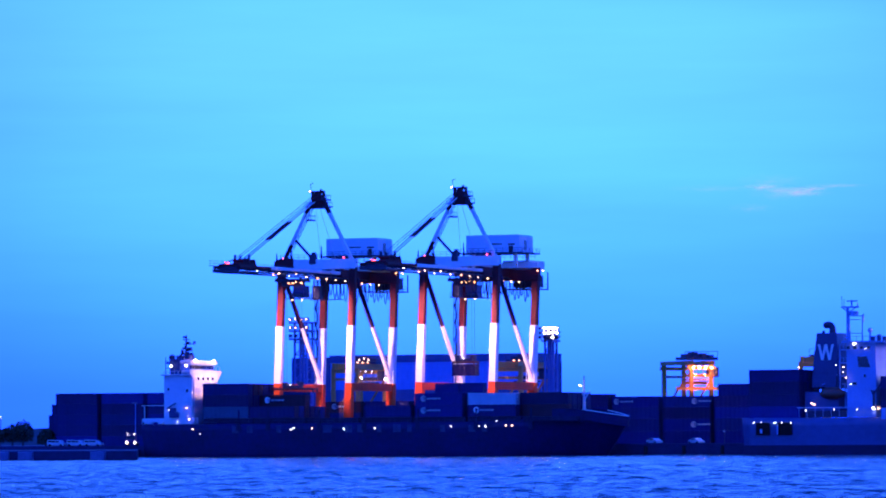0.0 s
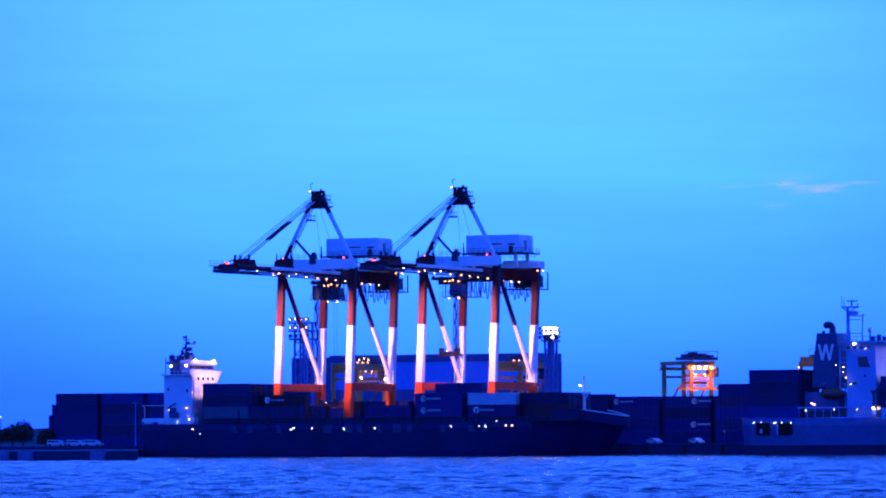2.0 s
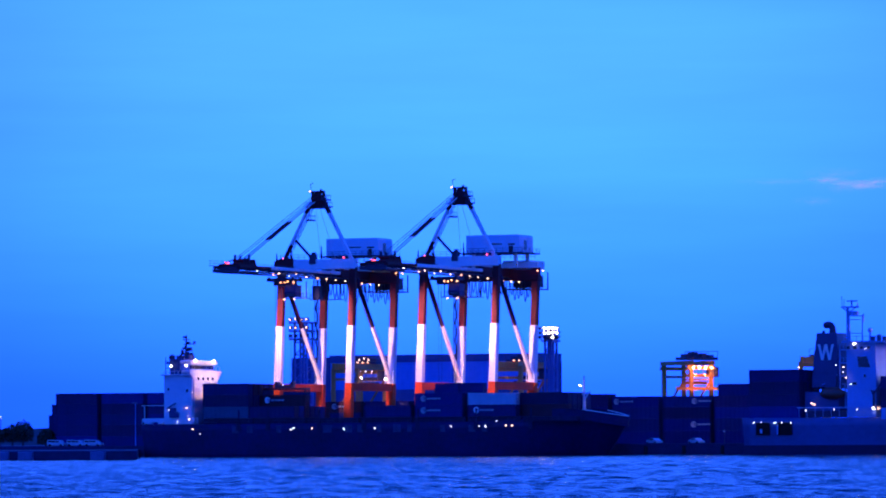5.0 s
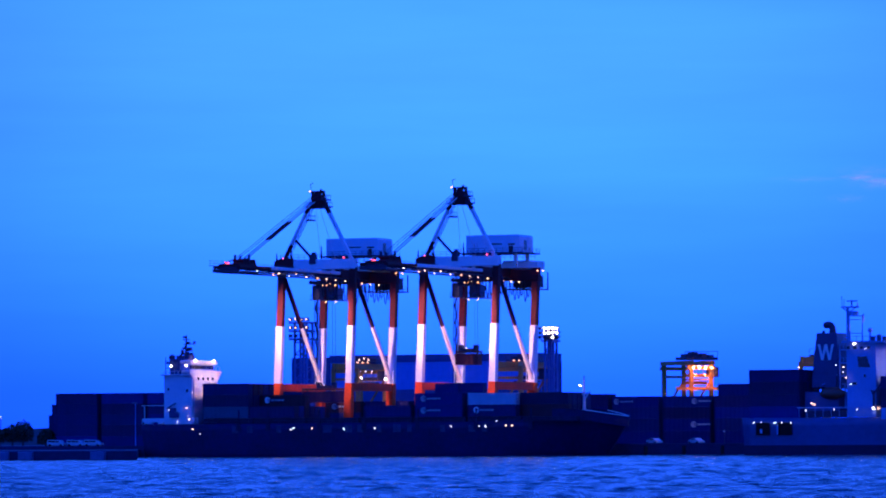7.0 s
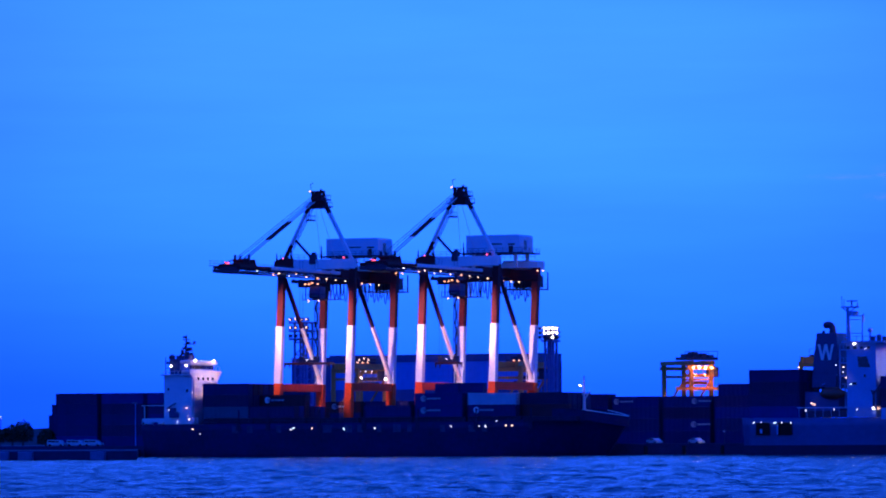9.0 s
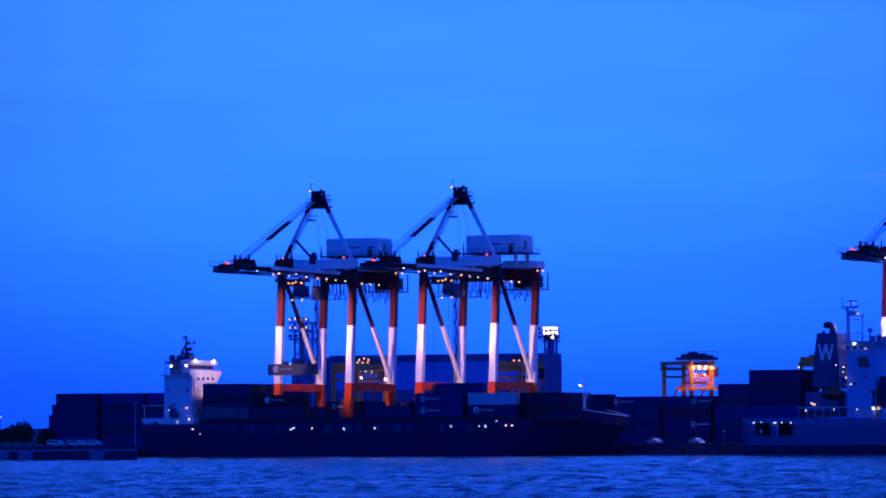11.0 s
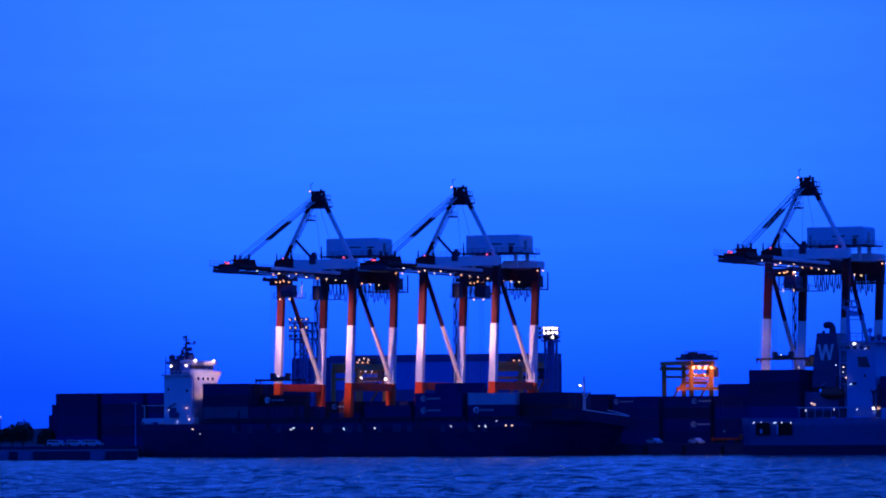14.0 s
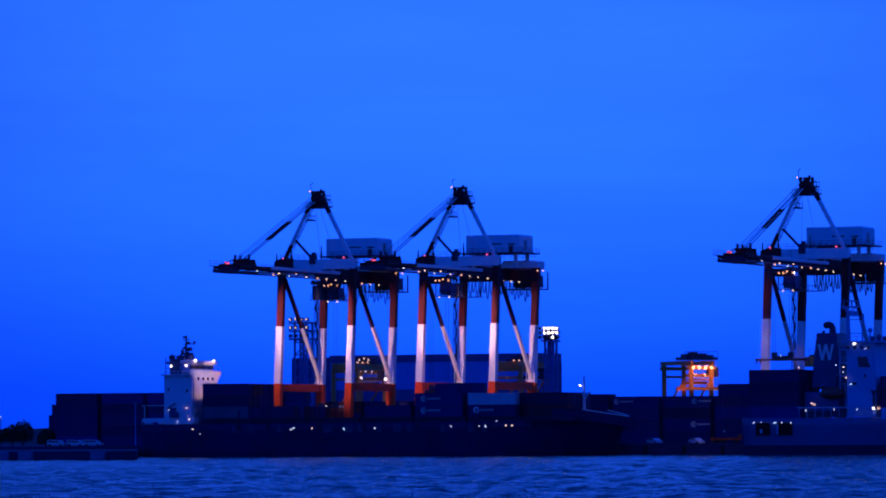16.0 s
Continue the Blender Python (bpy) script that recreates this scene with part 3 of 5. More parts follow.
def build_spreader(reach):
    """Origin at the twist locks, where it meets a container's top."""
    s = thing("spreader", "dark red container spreader hanging on crane ropes", "spreader", "spreaders")
    bm = bmesh.new()
    for y in (-0.45, 0.45):
        box(bm, (0, y, 0.45), (2 * reach - 0.2, 0.35, 0.5))
    for x in (-reach, reach):
        box(bm, (x, 0, 0.45), (0.5, 2.5, 0.55))
        for y in (-1.15, 1.15):
            box(bm, (x, y, 0.12), (0.3, 0.3, 0.6))
            box(bm, (x * 1.02, y, 0.0), (0.12, 0.35, 1.1))
    part("spreader_frame", bm, M_SPREAD, s, bevel=0.03)
    bm = bmesh.new()
    box(bm, (0, 0, 1.0), (4.2, 2.0, 0.6))
    for x in (-1.8, 1.8):
        rod(bm, (x, -0.6, 1.6), (x, 0.6, 1.6), 0.5, n=12)
        box(bm, (x * 1.25, 0, 1.5), (0.2, 1.3, 1.1))
    part("head_block", bm, M_STEEL, s, "dark head block with rope sheaves", bevel=0.03)
    for x in (-1.9, 1.9):
        for y in (-0.8, 0.8):
            bm = bmesh.new()
            rod(bm, (x, y, 1.6), (x, y, 25), 0.035, n=5)
            part("rope", bm, M_CABLE, s)
    shared("lamp", LAMP_S, s, pose(0, -1.2, 1.3), "small lamp on the head block")
    return s


crane_a = build_crane()
crane_b = copy_thing(crane_a, pose(35.53, 0, 0))
crane_c = copy_thing(crane_a, pose(178, 0, 0))
tagged(crane_c, "red and white gantry crane rolling along the quay")
trolley_a = build_trolley()
trolley_b, trolley_c = copy_thing(trolley_a, pose(45, 0, 39.7)), copy_thing(trolley_a, pose(187, 0, 39.7))
spreader_a, spreader_b = build_spreader(5.5), build_spreader(2.62)
spreader_c = copy_thing(spreader_a, pose(187, 0, 20))

shared("lamp", LAMP_B, crane_a, pose(17.3, 21.4, 17.7), "bright round work lamp")

# floodlights on the booms, shining on the legs; tall narrow beams
for sx in (0.0, 35.53):
    for x, lamp_x in ((0, 5.2), (SPAN, 13.8)):
        spot("floodlight", (sx + lamp_x, -42, 39.4), (sx + leg_x(x, 25), 0, 25.0), 190000, (1.0, 0.57, 0.51), 37, 0.6, 0.20)
        spot("floodlight", (sx + lamp_x, -42, 39.4), (sx + leg_x(x, 25), GAUGE, 25.0), 350000, (1.0, 0.57, 0.51), 26, 0.6, 0.29)
# wide lamps on the booms, shining on the load and the portal beams
for sx in (0.0, 35.53):
    spot("floodlight", (sx + 9, -44, 39.4), (sx + 9, 0, 19.0), 60000, (1.0, 0.50, 0.36), 30, 0.6, 0.62)
# work lamps under the girders, shining down on the portal
for sx in (0.0, 35.53):
    for x in (9.0,):
        spot("work_light", (sx + x, 9, 39.6), (sx + x, 6, 10), 32000, (1.0, 0.42, 0.22), 78, 0.6)
# glowing panels added under the rolling crane's boom to light its legs
for x in (7.4, 11.6):
    bm = bmesh.new()
    box(bm, (0, 0, 0), (1.3, 0.9, 0.3))
    head = part("flood_head", bm, M_STEEL, crane_c, bevel=0.05)
    head.matrix_basis = look((x, -15, 39.3), (1.6 * x - 5.7, 0, 20))
    # added plates: one stops upward spill, one hides the panel from the camera
    bm = bmesh.new()
    box(bm, (0, 0.5, -0.72), (1.3, 0.06, 1.34))
    part("spill_baffle", bm, M_STEEL, head)
    bm = bmesh.new()
    box(bm, (x, -15.9, 38.7), (1.6, 0.1, 1.7), head.matrix_basis.inverted())
    part("view_baffle", bm, M_STEEL, head)
    bm = bmesh.new()
    box(bm, (0, 0, -0.17), (1.1, 0.7, 0.04))
    part("leg_light_panel", bm, G_PANEL, head, "bright panel added to light the crane legs")


# ---- containers ----
CW, CH = 2.44, 2.59


def container_meshes(length, h, material):
    """Corrugated body and door end of one container, origin at the middle of its bottom."""
    bm = bmesh.new()
    n = int(length / 0.56)
    full = CW / 2
    stations = [(-length / 2, 0.0), (-length / 2 + 0.16, 0.0)]
    stations += [(-length / 2 + 0.18 + (length - 0.36) * i / n, 0.02 if i % 2 else 0.085) for i in range(n + 1)]
    stations += [(length / 2 - 0.16, 0.0), (length / 2 - 0.07, 0.0)]
    prev = None
    for x, inset in stations:
        w = full - inset
        ring = [bm.verts.new((x, sy * yy, z)) for sy, yy, z in ((-1, full, 0), (-1, full, 0.14), (-1, w, 0.16), (-1, w, h - 0.14), (-1, full, h - 0.12), (-1, full, h),
                                                               (1, full, h), (1, full, h - 0.12), (1, w, h - 0.14), (1, w, 0.16), (1, full, 0.14), (1, full, 0))]
        if prev:
            for i in range(12):
                bm.faces.new((prev[i], ring[i], ring[(i + 1) % 12], prev[(i + 1) % 12]))
        else:
            bm.faces.new(ring)
        prev = ring
    bm.faces.new(list(reversed(prev)))
    bmesh.ops.recalc_face_normals(bm, faces=bm.faces)
    body = mesh_of("container_body", bm, material)
    bm = bmesh.new()
    for sy in (-1, 1):
        box(bm, (length / 2 - 0.05, sy * 0.58, h / 2), (0.06, 1.12, h - 0.2))
    door = mesh_of("container_door", bm, material)
    bm = bmesh.new()
    for y in (-0.85, -0.35, 0.35, 0.85):
        beam(bm, (length / 2, y, 0.1), (length / 2, y, h - 0.1), 0.07)
    beam(bm, (length / 2, -1.0, h * 0.45), (length / 2, 1.0, h * 0.45), 0.05)
    bars = mesh_of("locking_bar", bm, M_STEEL)
    return body, door, bars


MADE = {}
bm = bmesh.new()
rod(bm, (0, 0.015, 0), (0, -0.015, 0), 0.72, n=20)
LOGO_DISC = mesh_of("emblem", bm, M_MARK)
bm = bmesh.new()
for k in range(3):
    box(bm, (0.45 + 0.1 * k, -0.03, 0.22 - 0.25 * k), (0.9, 0.03, 0.12))
LOGO_CUT = mesh_of("emblem_mark", bm, CONT["navy"])
bm = bmesh.new()
for k, (x, w) in enumerate(((0, 1.0), (1.35, 1.5), (2.5, 0.6))):
    box(bm, (x, 0, 0), (w, 0.03, 0.42))
LOGO_BARS = mesh_of("lettering", bm, M_FADED)
FADED_DISC = LOGO_DISC.copy()
FADED_DISC.materials[0] = M_FADED


def container(x, y, z, color, long=True, h=CH, logo=False, group="containers", at=-0.32):
    key = (color, long, h)
    length = 11.4 if long else 5.65
    if key not in MADE:
        MADE[key] = container_meshes(length, h, CONT[color])
    body, door, bars = MADE[key]
    size = "forty-foot" if long else "twenty-foot"
    ob = thing("shipping_container", f"{color} corrugated steel {size} shipping container", "container", group)
    ob.matrix_basis = pose(x, y, z)
    shared("container_body", body, ob, Matrix())
    d = shared("container_door", door, ob, Matrix())
    shared("locking_bar", bars, d, Matrix())
    if logo:
        e = shared("emblem", FADED_DISC if logo == "faded" else LOGO_DISC, ob, pose(length * at, -CW / 2 - 0.02, h * 0.55), "round pale emblem")
        shared("emblem_mark", LOGO_CUT, e, Matrix())
        shared("lettering", LOGO_BARS, ob, pose(length * at + 1.3, -CW / 2 - 0.02, h * 0.55), "pale illegible lettering bars")
        ob["label"] = f"{color} {size} shipping container with a pale round emblem"
    return ob


# ---- lofted hulls ----
def hull(name, stations, levels, material, label, boot=None):
    """Hull from stations (x, half breadth, deck z, taper at the water) about y = yc; levels from keel to deck."""
    bm = bmesh.new()
    rings = []
    for x, yc, half, deck, taper, rake in stations:
        row = []
        for side in (-1, 1):
            for k in (range(len(levels)) if side < 0 else reversed(range(len(levels)))):
                f = levels[k]
                z = -1.0 + (deck + 1.0) * f
                w = half * (taper + (1 - taper) * f ** 0.7)
                row.append(bm.verts.new((x + rake * f, yc + side * w, z)))
        rings.append(row)
    for a, b in zip(rings, rings[1:]):
        for i in range(len(a)):
            j = (i + 1) % len(a)
            bm.faces.new((a[i], b[i], b[j], a[j]))
    bm.faces.new(rings[0])
    bm.faces.new(list(reversed(rings[-1])))
    bmesh.ops.remove_doubles(bm, verts=bm.verts, dist=0.001)
    bmesh.ops.recalc_face_normals(bm, faces=bm.faces)
    bmesh.ops.triangulate(bm, faces=[f for f in bm.faces if len(f.verts) > 4])
    return bm


# ---- feeder ship ----
def build_feeder():
    s = thing("container_ship", "black-hulled feeder container ship moored at the quay", "ship")
    lev = (0.0, 0.2, 0.4, 0.6, 0.8, 1.0)
    st = [(-22.0, -15, 9.4, 7.3, 0.9, -0.8), (-19, -15, 9.9, 7.3, 0.93, -0.4), (-12, -15, 10.0, 7.3, 0.95, 0), (60, -15, 10.0, 7.5, 0.97, 0),
          (70, -15, 9.6, 7.9, 0.8, 0), (78, -15, 8.6, 8.6, 0.55, 0.4), (82.8, -15, 6.6, 8.6, 0.3, 2.2), (85.2, -15, 3.6, 8.4, 0.15, 4.3), (86.6, -15, 0.6, 8.2, 0.1, 5.8)]
    part("hull", hull("hull", st, lev, M_HULL, ""), M_HULL, s, "black hull with dusk blue in its paint").data.shade_smooth()
    # forecastle with bulwark; its white top edge paints the highlight along the bow
    pts = [(77.6, 8.7, 10.2), (81.0, 8.0, 10.2), (84.5, 6.8, 9.8), (87.4, 5.0, 9.3), (90.0, 2.9, 8.8), (92.0, 0.4, 8.4)]
    for sgn in (-1, 1):
        for name, up, low, th, mat in (("bulwark", 0.0, 2.2, 0.10, M_HULL), ("rail_glint", 0.2, 0.2, 0.2, M_SHIPWHITE)):
            bm = bmesh.new()
            prev = None
            for x, w, z in (pts if name == "bulwark" else pts[2:]):
                row = [bm.verts.new((x, -15 + sgn * (w + o), z + dz)) for o, dz in ((-th, up - low), (th, up - low), (th, up), (-th, up))]
                if prev:
                    for i in range(4):
                        bm.faces.new((prev[i], row[i], row[(i + 1) % 4], prev[(i + 1) % 4]))
                else:
                    bm.faces.new(row)
                prev = row
            bm.faces.new(list(reversed(prev)))
            bmesh.ops.recalc_face_normals(bm, faces=bm.faces)
            part(name, bm, mat, s)
    bm = bmesh.new()
    prism(bm, [(79, -22.5), (85, -20.8), (90.5, -16.4), (91.6, -15), (90.5, -13.6), (85, -9.2), (79, -7.5)], 7.6, 8.1, "z")
    part("forecastle_deck", bm, M_DECK, s)
    each_box("hatch_cover", [((-0.8 + k * 13.0, -15, 8.0), (12.4, 19.2, 1.1)) for k in range(7)], M_DECK, s)
    # thin plates added as painted blue reflections along the ship's side
    each_box("reflection_panel", [((x, -24.92, 6.2), (w, 0.12, 1.9)) for x, w in ((1.2, 1.6), (4.8, 1.4), (12.0, 1.2), (24.0, 2.2), (29.2, 1.7), (32.0, 1.4), (36.6, 1.2), (41.0, 1.9), (44.0, 1.1), (52.0, 1.2), (59.0, 1.6), (62.0, 1.2))], M_REFLECTION, s, "bluish plate painting a reflection beside the deck")
    bm = bmesh.new()
    for k in range(58):
        x = -6 + k * 1.5
        beam(bm, (x, -24.9, 7.4), (x, -24.9, 8.5), 0.07)
    for z in (7.95, 8.5):
        beam(bm, (-6, -24.9, z), (80, -24.9, z), 0.07)
    part("deck_rail", bm, M_STEEL, s)
    bm = bmesh.new()
    for x in (2, 9.3, 22, 33, 46, 60, 73):
        box(bm, (x, -24.7, 6.6), (1.0, 0.9, 1.6))
        beam(bm, (x, -24.7, 7), (x, -24.7, 10.4), 0.35)
    part("lashing_post", bm, M_DECK, s)
    # accommodation
    bm = bmesh.new()
    box(bm, (-13.2, -18.6, 12.8), (7.0, 12.6, 11.0))
    box(bm, (-13.4, -19.0, 18.42), (7.4, 13.6, 0.26))
    house = part("deckhouse", bm, M_SHIPWHITE, s, "white deckhouse", bevel=0.06)
    bm = bmesh.new()
    prism(bm, [(-24.2, 7.5), (-12.0, 7.5), (-12.0, 17.1), (-10.0, 19.0), (-10.0, 19.5), (-26.3, 19.5), (-26.3, 19.0), (-24.2, 17.3)], -11.6, -9.55, "x")
    bridge = part("bridge", bm, M_SHIPWHITE, s, "white navigation bridge with flared side wings", bevel=0.05)
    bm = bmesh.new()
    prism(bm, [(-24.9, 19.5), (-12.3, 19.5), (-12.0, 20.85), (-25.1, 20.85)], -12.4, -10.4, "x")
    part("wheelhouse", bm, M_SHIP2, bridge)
    bm = bmesh.new()
    prism(bm, [(-25.0, 20.85), (-11.6, 20.85), (-11.3, 21.5), (-11.6, 21.75), (-25.0, 21.75), (-25.3, 21.5)], -12.5, -9.9, "x")
    part("wheelhouse_roof", bm, M_SHIPWHITE, bridge, "white roof visor", bevel=0.08)
    each_box("bridge_window", [((-10.38, -23.95 + k * 1.2, 20.2), (0.08, 0.98, 0.8)) for k in range(10)], M_GLASS, bridge, "dark bridge window")
    bm = bmesh.new()
    for y in (-26.2, -10.1):
        beam(bm, (-11.9, y, 20.4), (-10.0, y, 20.4), 0.07)
        for x in (-11.9, -10.9, -10.0):
            beam(bm, (x, y, 19.5), (x, y, 20.4), 0.07)
    beam(bm, (-16.8, -24.8, 19.3), (-12.2, -24.8, 19.3), 0.07)
    for k in range(6):
        beam(bm, (-16.8 + k * 0.9, -24.8, 18.3), (-16.8 + k * 0.9, -24.8, 19.3), 0.07)
    part("wing_rail", bm, M_SHIPWHITE, bridge)
    each_box("porthole", [((-9.53, -21.9 + k * 2.4, 17.6), (0.08, 0.8, 0.6)) for k in range(4)] + [((-15.6, -24.92, 15.2), (0.5, 0.08, 0.6)), ((-10.9, -24.92, 14.9), (0.5, 0.08, 0.6))], M_GLASS, house)
    bm = bmesh.new()
    box(bm, (-13.9, -20.4, 20.2), (3.4, 7.2, 3.8))
    part("funnel_casing", bm, M_SHED2, s, "dark blue-grey funnel casing", bevel=0.06)
    bm = bmesh.new()
    box(bm, (-14.4, -18.6, 22.3), (2.4, 4.0, 1.2))
    box(bm, (-12.8, -20, 22.6), (1.2, 2.6, 1.0))
    for k in range(3):
        rod(bm, (-15.0 + k * 0.8, -21.5, 21.8), (-15.0 + k * 0.8, -21.5, 22.9 + 0.3 * (k % 2)), 0.28, n=10)
    part("exhaust_group", bm, M_NAVY, s, "dark exhaust pipes and vent boxes")
    bm = bmesh.new()
    for k in range(4):
        beam(bm, (-16.6 + k * 1.1, -24.2, 18.3), (-16.6 + k * 1.1, -24.2, 22.4 - 0.5 * (k % 2)), 0.14)
    for z in (20.0, 21.6):
        beam(bm, (-16.7, -24.2, z), (-13.2, -24.2, z), 0.14)
    part("funnel_rail", bm, M_NAVY, s, "dark railing round the funnel deck")
    bm = bmesh.new()
    rod(bm, (-16.2, -15, 20.5), (-16.0, -15, 27.6), 0.42, 0.16)
    for z, x0, x1, w in ((22.3, -17.6, -14.6, 0.3), (23.4, -17.0, -14.4, 0.5), (24.7, -17.0, -14.6, 0.34), (25.6, -16.8, -13.8, 0.18), (26.6, -16.9, -15.1, 0.16)):
        beam(bm, (x0, -15, z), (x1, -15, z), w)
        beam(bm, (-16, -15.9, z), (-16, -14.1, z), w * 0.7)
    for x, z, w, h in ((-14.9, 23.0, 0.9, 0.8), (-15.1, 24.3, 0.9, 0.6), (-17.0, 23.9, 0.5, 0.9), (-15.4, 25.9, 0.5, 0.5), (-16.5, 27.2, 0.5, 0.5), (-14.0, 25.9, 0.3, 0.6)):
        box(bm, (x, -15, z), (w, 0.7, h))
    beam(bm, (-18.6, -15, 20.9), (-16.3, -15, 25.2), 0.22)
    beam(bm, (-14.0, -15, 20.9), (-15.9, -15, 24.6), 0.22)
    beam(bm, (-17.6, -15, 22.3), (-15.4, -15, 23.9), 0.16)
    part("mast", bm, M_STEEL, s, "dark radar mast")
    bm = bmesh.new()
    ball(bm, (-18.9, -16.5, 22.5), 0.8, 2)
    rod(bm, (-18.9, -16.5, 18.3), (-18.9, -16.5, 22.0), 0.3)
    box(bm, (-18.9, -16.5, 21.3), (2.2, 1.4, 0.5))
    part("satellite_dome", bm, M_STEEL, s, "dark satellite dome on a pedestal")
    bm = bmesh.new()
    for z in (8.0, 8.6):
        beam(bm, (-22.5, -24.3, z), (-8, -24.9, z), 0.12)
    for k in range(11):
        beam(bm, (-22.5 + k * 1.4, -24.4, 7.3), (-22.5 + k * 1.4, -24.4, 8.6), 0.12)
    box(bm, (-15.5, -25.0, 8.2), (13, 0.06, 0.8))
    box(bm, (-19.5, -21, 11.6), (7, 5, 0.15))
    for x in (-22.6, -17):
        beam(bm, (x, -23, 7.3), (x, -23, 11.6), 0.2)
    part("stern_rail", bm, M_SHIPWHITE, s)
    bm = bmesh.new()
    box(bm, (-14.4, -25.2, 9.9), (1.5, 0.5, 2.2))
    beam(bm, (-15.8, -25.2, 10.9), (-13.6, -25.2, 12.1), 0.25)
    box(bm, (-13.3, -25.2, 9.4), (0.8, 0.5, 1.2))
    part("stern_winch", bm, M_NAVY, s, "dark stores crane beside the deckhouse")
    for x, w in ((-20.6, 1.6), (-17.6, 1.2), (-11.4, 2.0)):
        bm = bmesh.new()
        box(bm, (x, -24.6, 8.0), (w, 0.8, 1.2))
        part("deck_locker", bm, M_SHIPWHITE, s, "white locker on the stern deck", bevel=0.05)
    # foremast
    bm = bmesh.new()
    rod(bm, (81.2, -14, 8.0), (81.2, -14, 17.4), 0.5, 0.16)
    beam(bm, (80.4, -14, 13.4), (82.0, -14, 13.4), 0.3)
    beam(bm, (81.2, -14, 12.0), (82.6, -14, 14.0), 0.2)
    box(bm, (81.2, -14, 9.4), (0.9, 0.9, 1.4))
    part("foremast", bm, M_SHIPWHITE, s, "white foremast")
    for x, y, z, kind in [(80.5, -14.6, 15.3, LAMP_F), (-14.9, -25.0, 20.4, LAMP_F), (-10.3, -26.5, 20.5, LAMP_F), (-15.4, -25.0, 10.6, LAMP_S), (-11.0, -25.0, 11.0, LAMP_W),
                          (-13.3, -25.0, 7.9, LAMP_S), (-9.3, -25.3, 6.2, LAMP_W), (-7.7, -25.2, 5.2, LAMP_S), (-10.3, -25.1, 8.4, LAMP_W),
                          (15.0, -25, 6.0, LAMP_S), (15.8, -25, 6.4, LAMP_C), (20.3, -25.1, 6.2, LAMP_W), (22.2, -25, 6.0, LAMP_C), (35.7, -25.1, 6.1, LAMP_S),
                          (54.1, -25.1, 6.4, LAMP_S), (60.8, -25.1, 6.5, LAMP_S), (62.3, -25.1, 6.5, LAMP_S), (65.0, -25.0, 7.6, LAMP_S), (67.2, -25.0, 6.6, LAMP_W), (68.6, -25.0, 6.6, LAMP_W),
                          (28.0, -25, 6.1, LAMP_C), (45.7, -25, 6.0, LAMP_C)]:
        shared("lamp", kind, s, pose(x, y, z), "bright deck lamp")
    for y in (-22.9, -13.7):
        shared("lamp", LAMP_B, s, pose(-9.75, y, 21.7), "bright floodlight on the bridge roof")
    return s


feeder = build_feeder()
# two unseen lamps added in mid-air to brighten the front of the bridge
spot("floodlight", (-1.0, -21, 24.0), (-9.9, -19.4, 16.4), 9500, (1.0, 0.52, 0.44), 80, 0.4)
spot("floodlight", (-1.0, -14, 24.0), (-9.9, -16.4, 16.4), 9500, (1.0, 0.52, 0.44), 80, 0.4)

# deck cargo, bay by bay: x of the bay, rows of tiers from the water side inwards
DECK = 8.6
random.seed(11)
TONES = ["dark red", "blue", "dusk-blued green", "dusk-blued brown", "navy", "navy", "dusk-blued brown"]
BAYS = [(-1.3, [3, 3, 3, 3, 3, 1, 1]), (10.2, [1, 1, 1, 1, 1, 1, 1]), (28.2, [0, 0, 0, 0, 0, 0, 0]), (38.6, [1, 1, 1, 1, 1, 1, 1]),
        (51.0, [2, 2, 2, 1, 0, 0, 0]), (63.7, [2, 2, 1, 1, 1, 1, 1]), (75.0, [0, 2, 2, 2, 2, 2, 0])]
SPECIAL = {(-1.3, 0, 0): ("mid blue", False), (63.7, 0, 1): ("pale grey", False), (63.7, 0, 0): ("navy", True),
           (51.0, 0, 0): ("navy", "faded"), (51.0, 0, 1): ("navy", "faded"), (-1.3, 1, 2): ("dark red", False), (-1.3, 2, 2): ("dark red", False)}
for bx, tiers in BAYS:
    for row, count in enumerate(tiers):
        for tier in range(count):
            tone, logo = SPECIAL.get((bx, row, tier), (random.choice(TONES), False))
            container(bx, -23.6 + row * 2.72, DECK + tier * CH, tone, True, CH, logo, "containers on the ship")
for bx in (51.2, 57.0):
    container(bx + 0.6, -20.9, DECK + 2 * CH, "navy", False, 2.25, False, "containers on the ship")


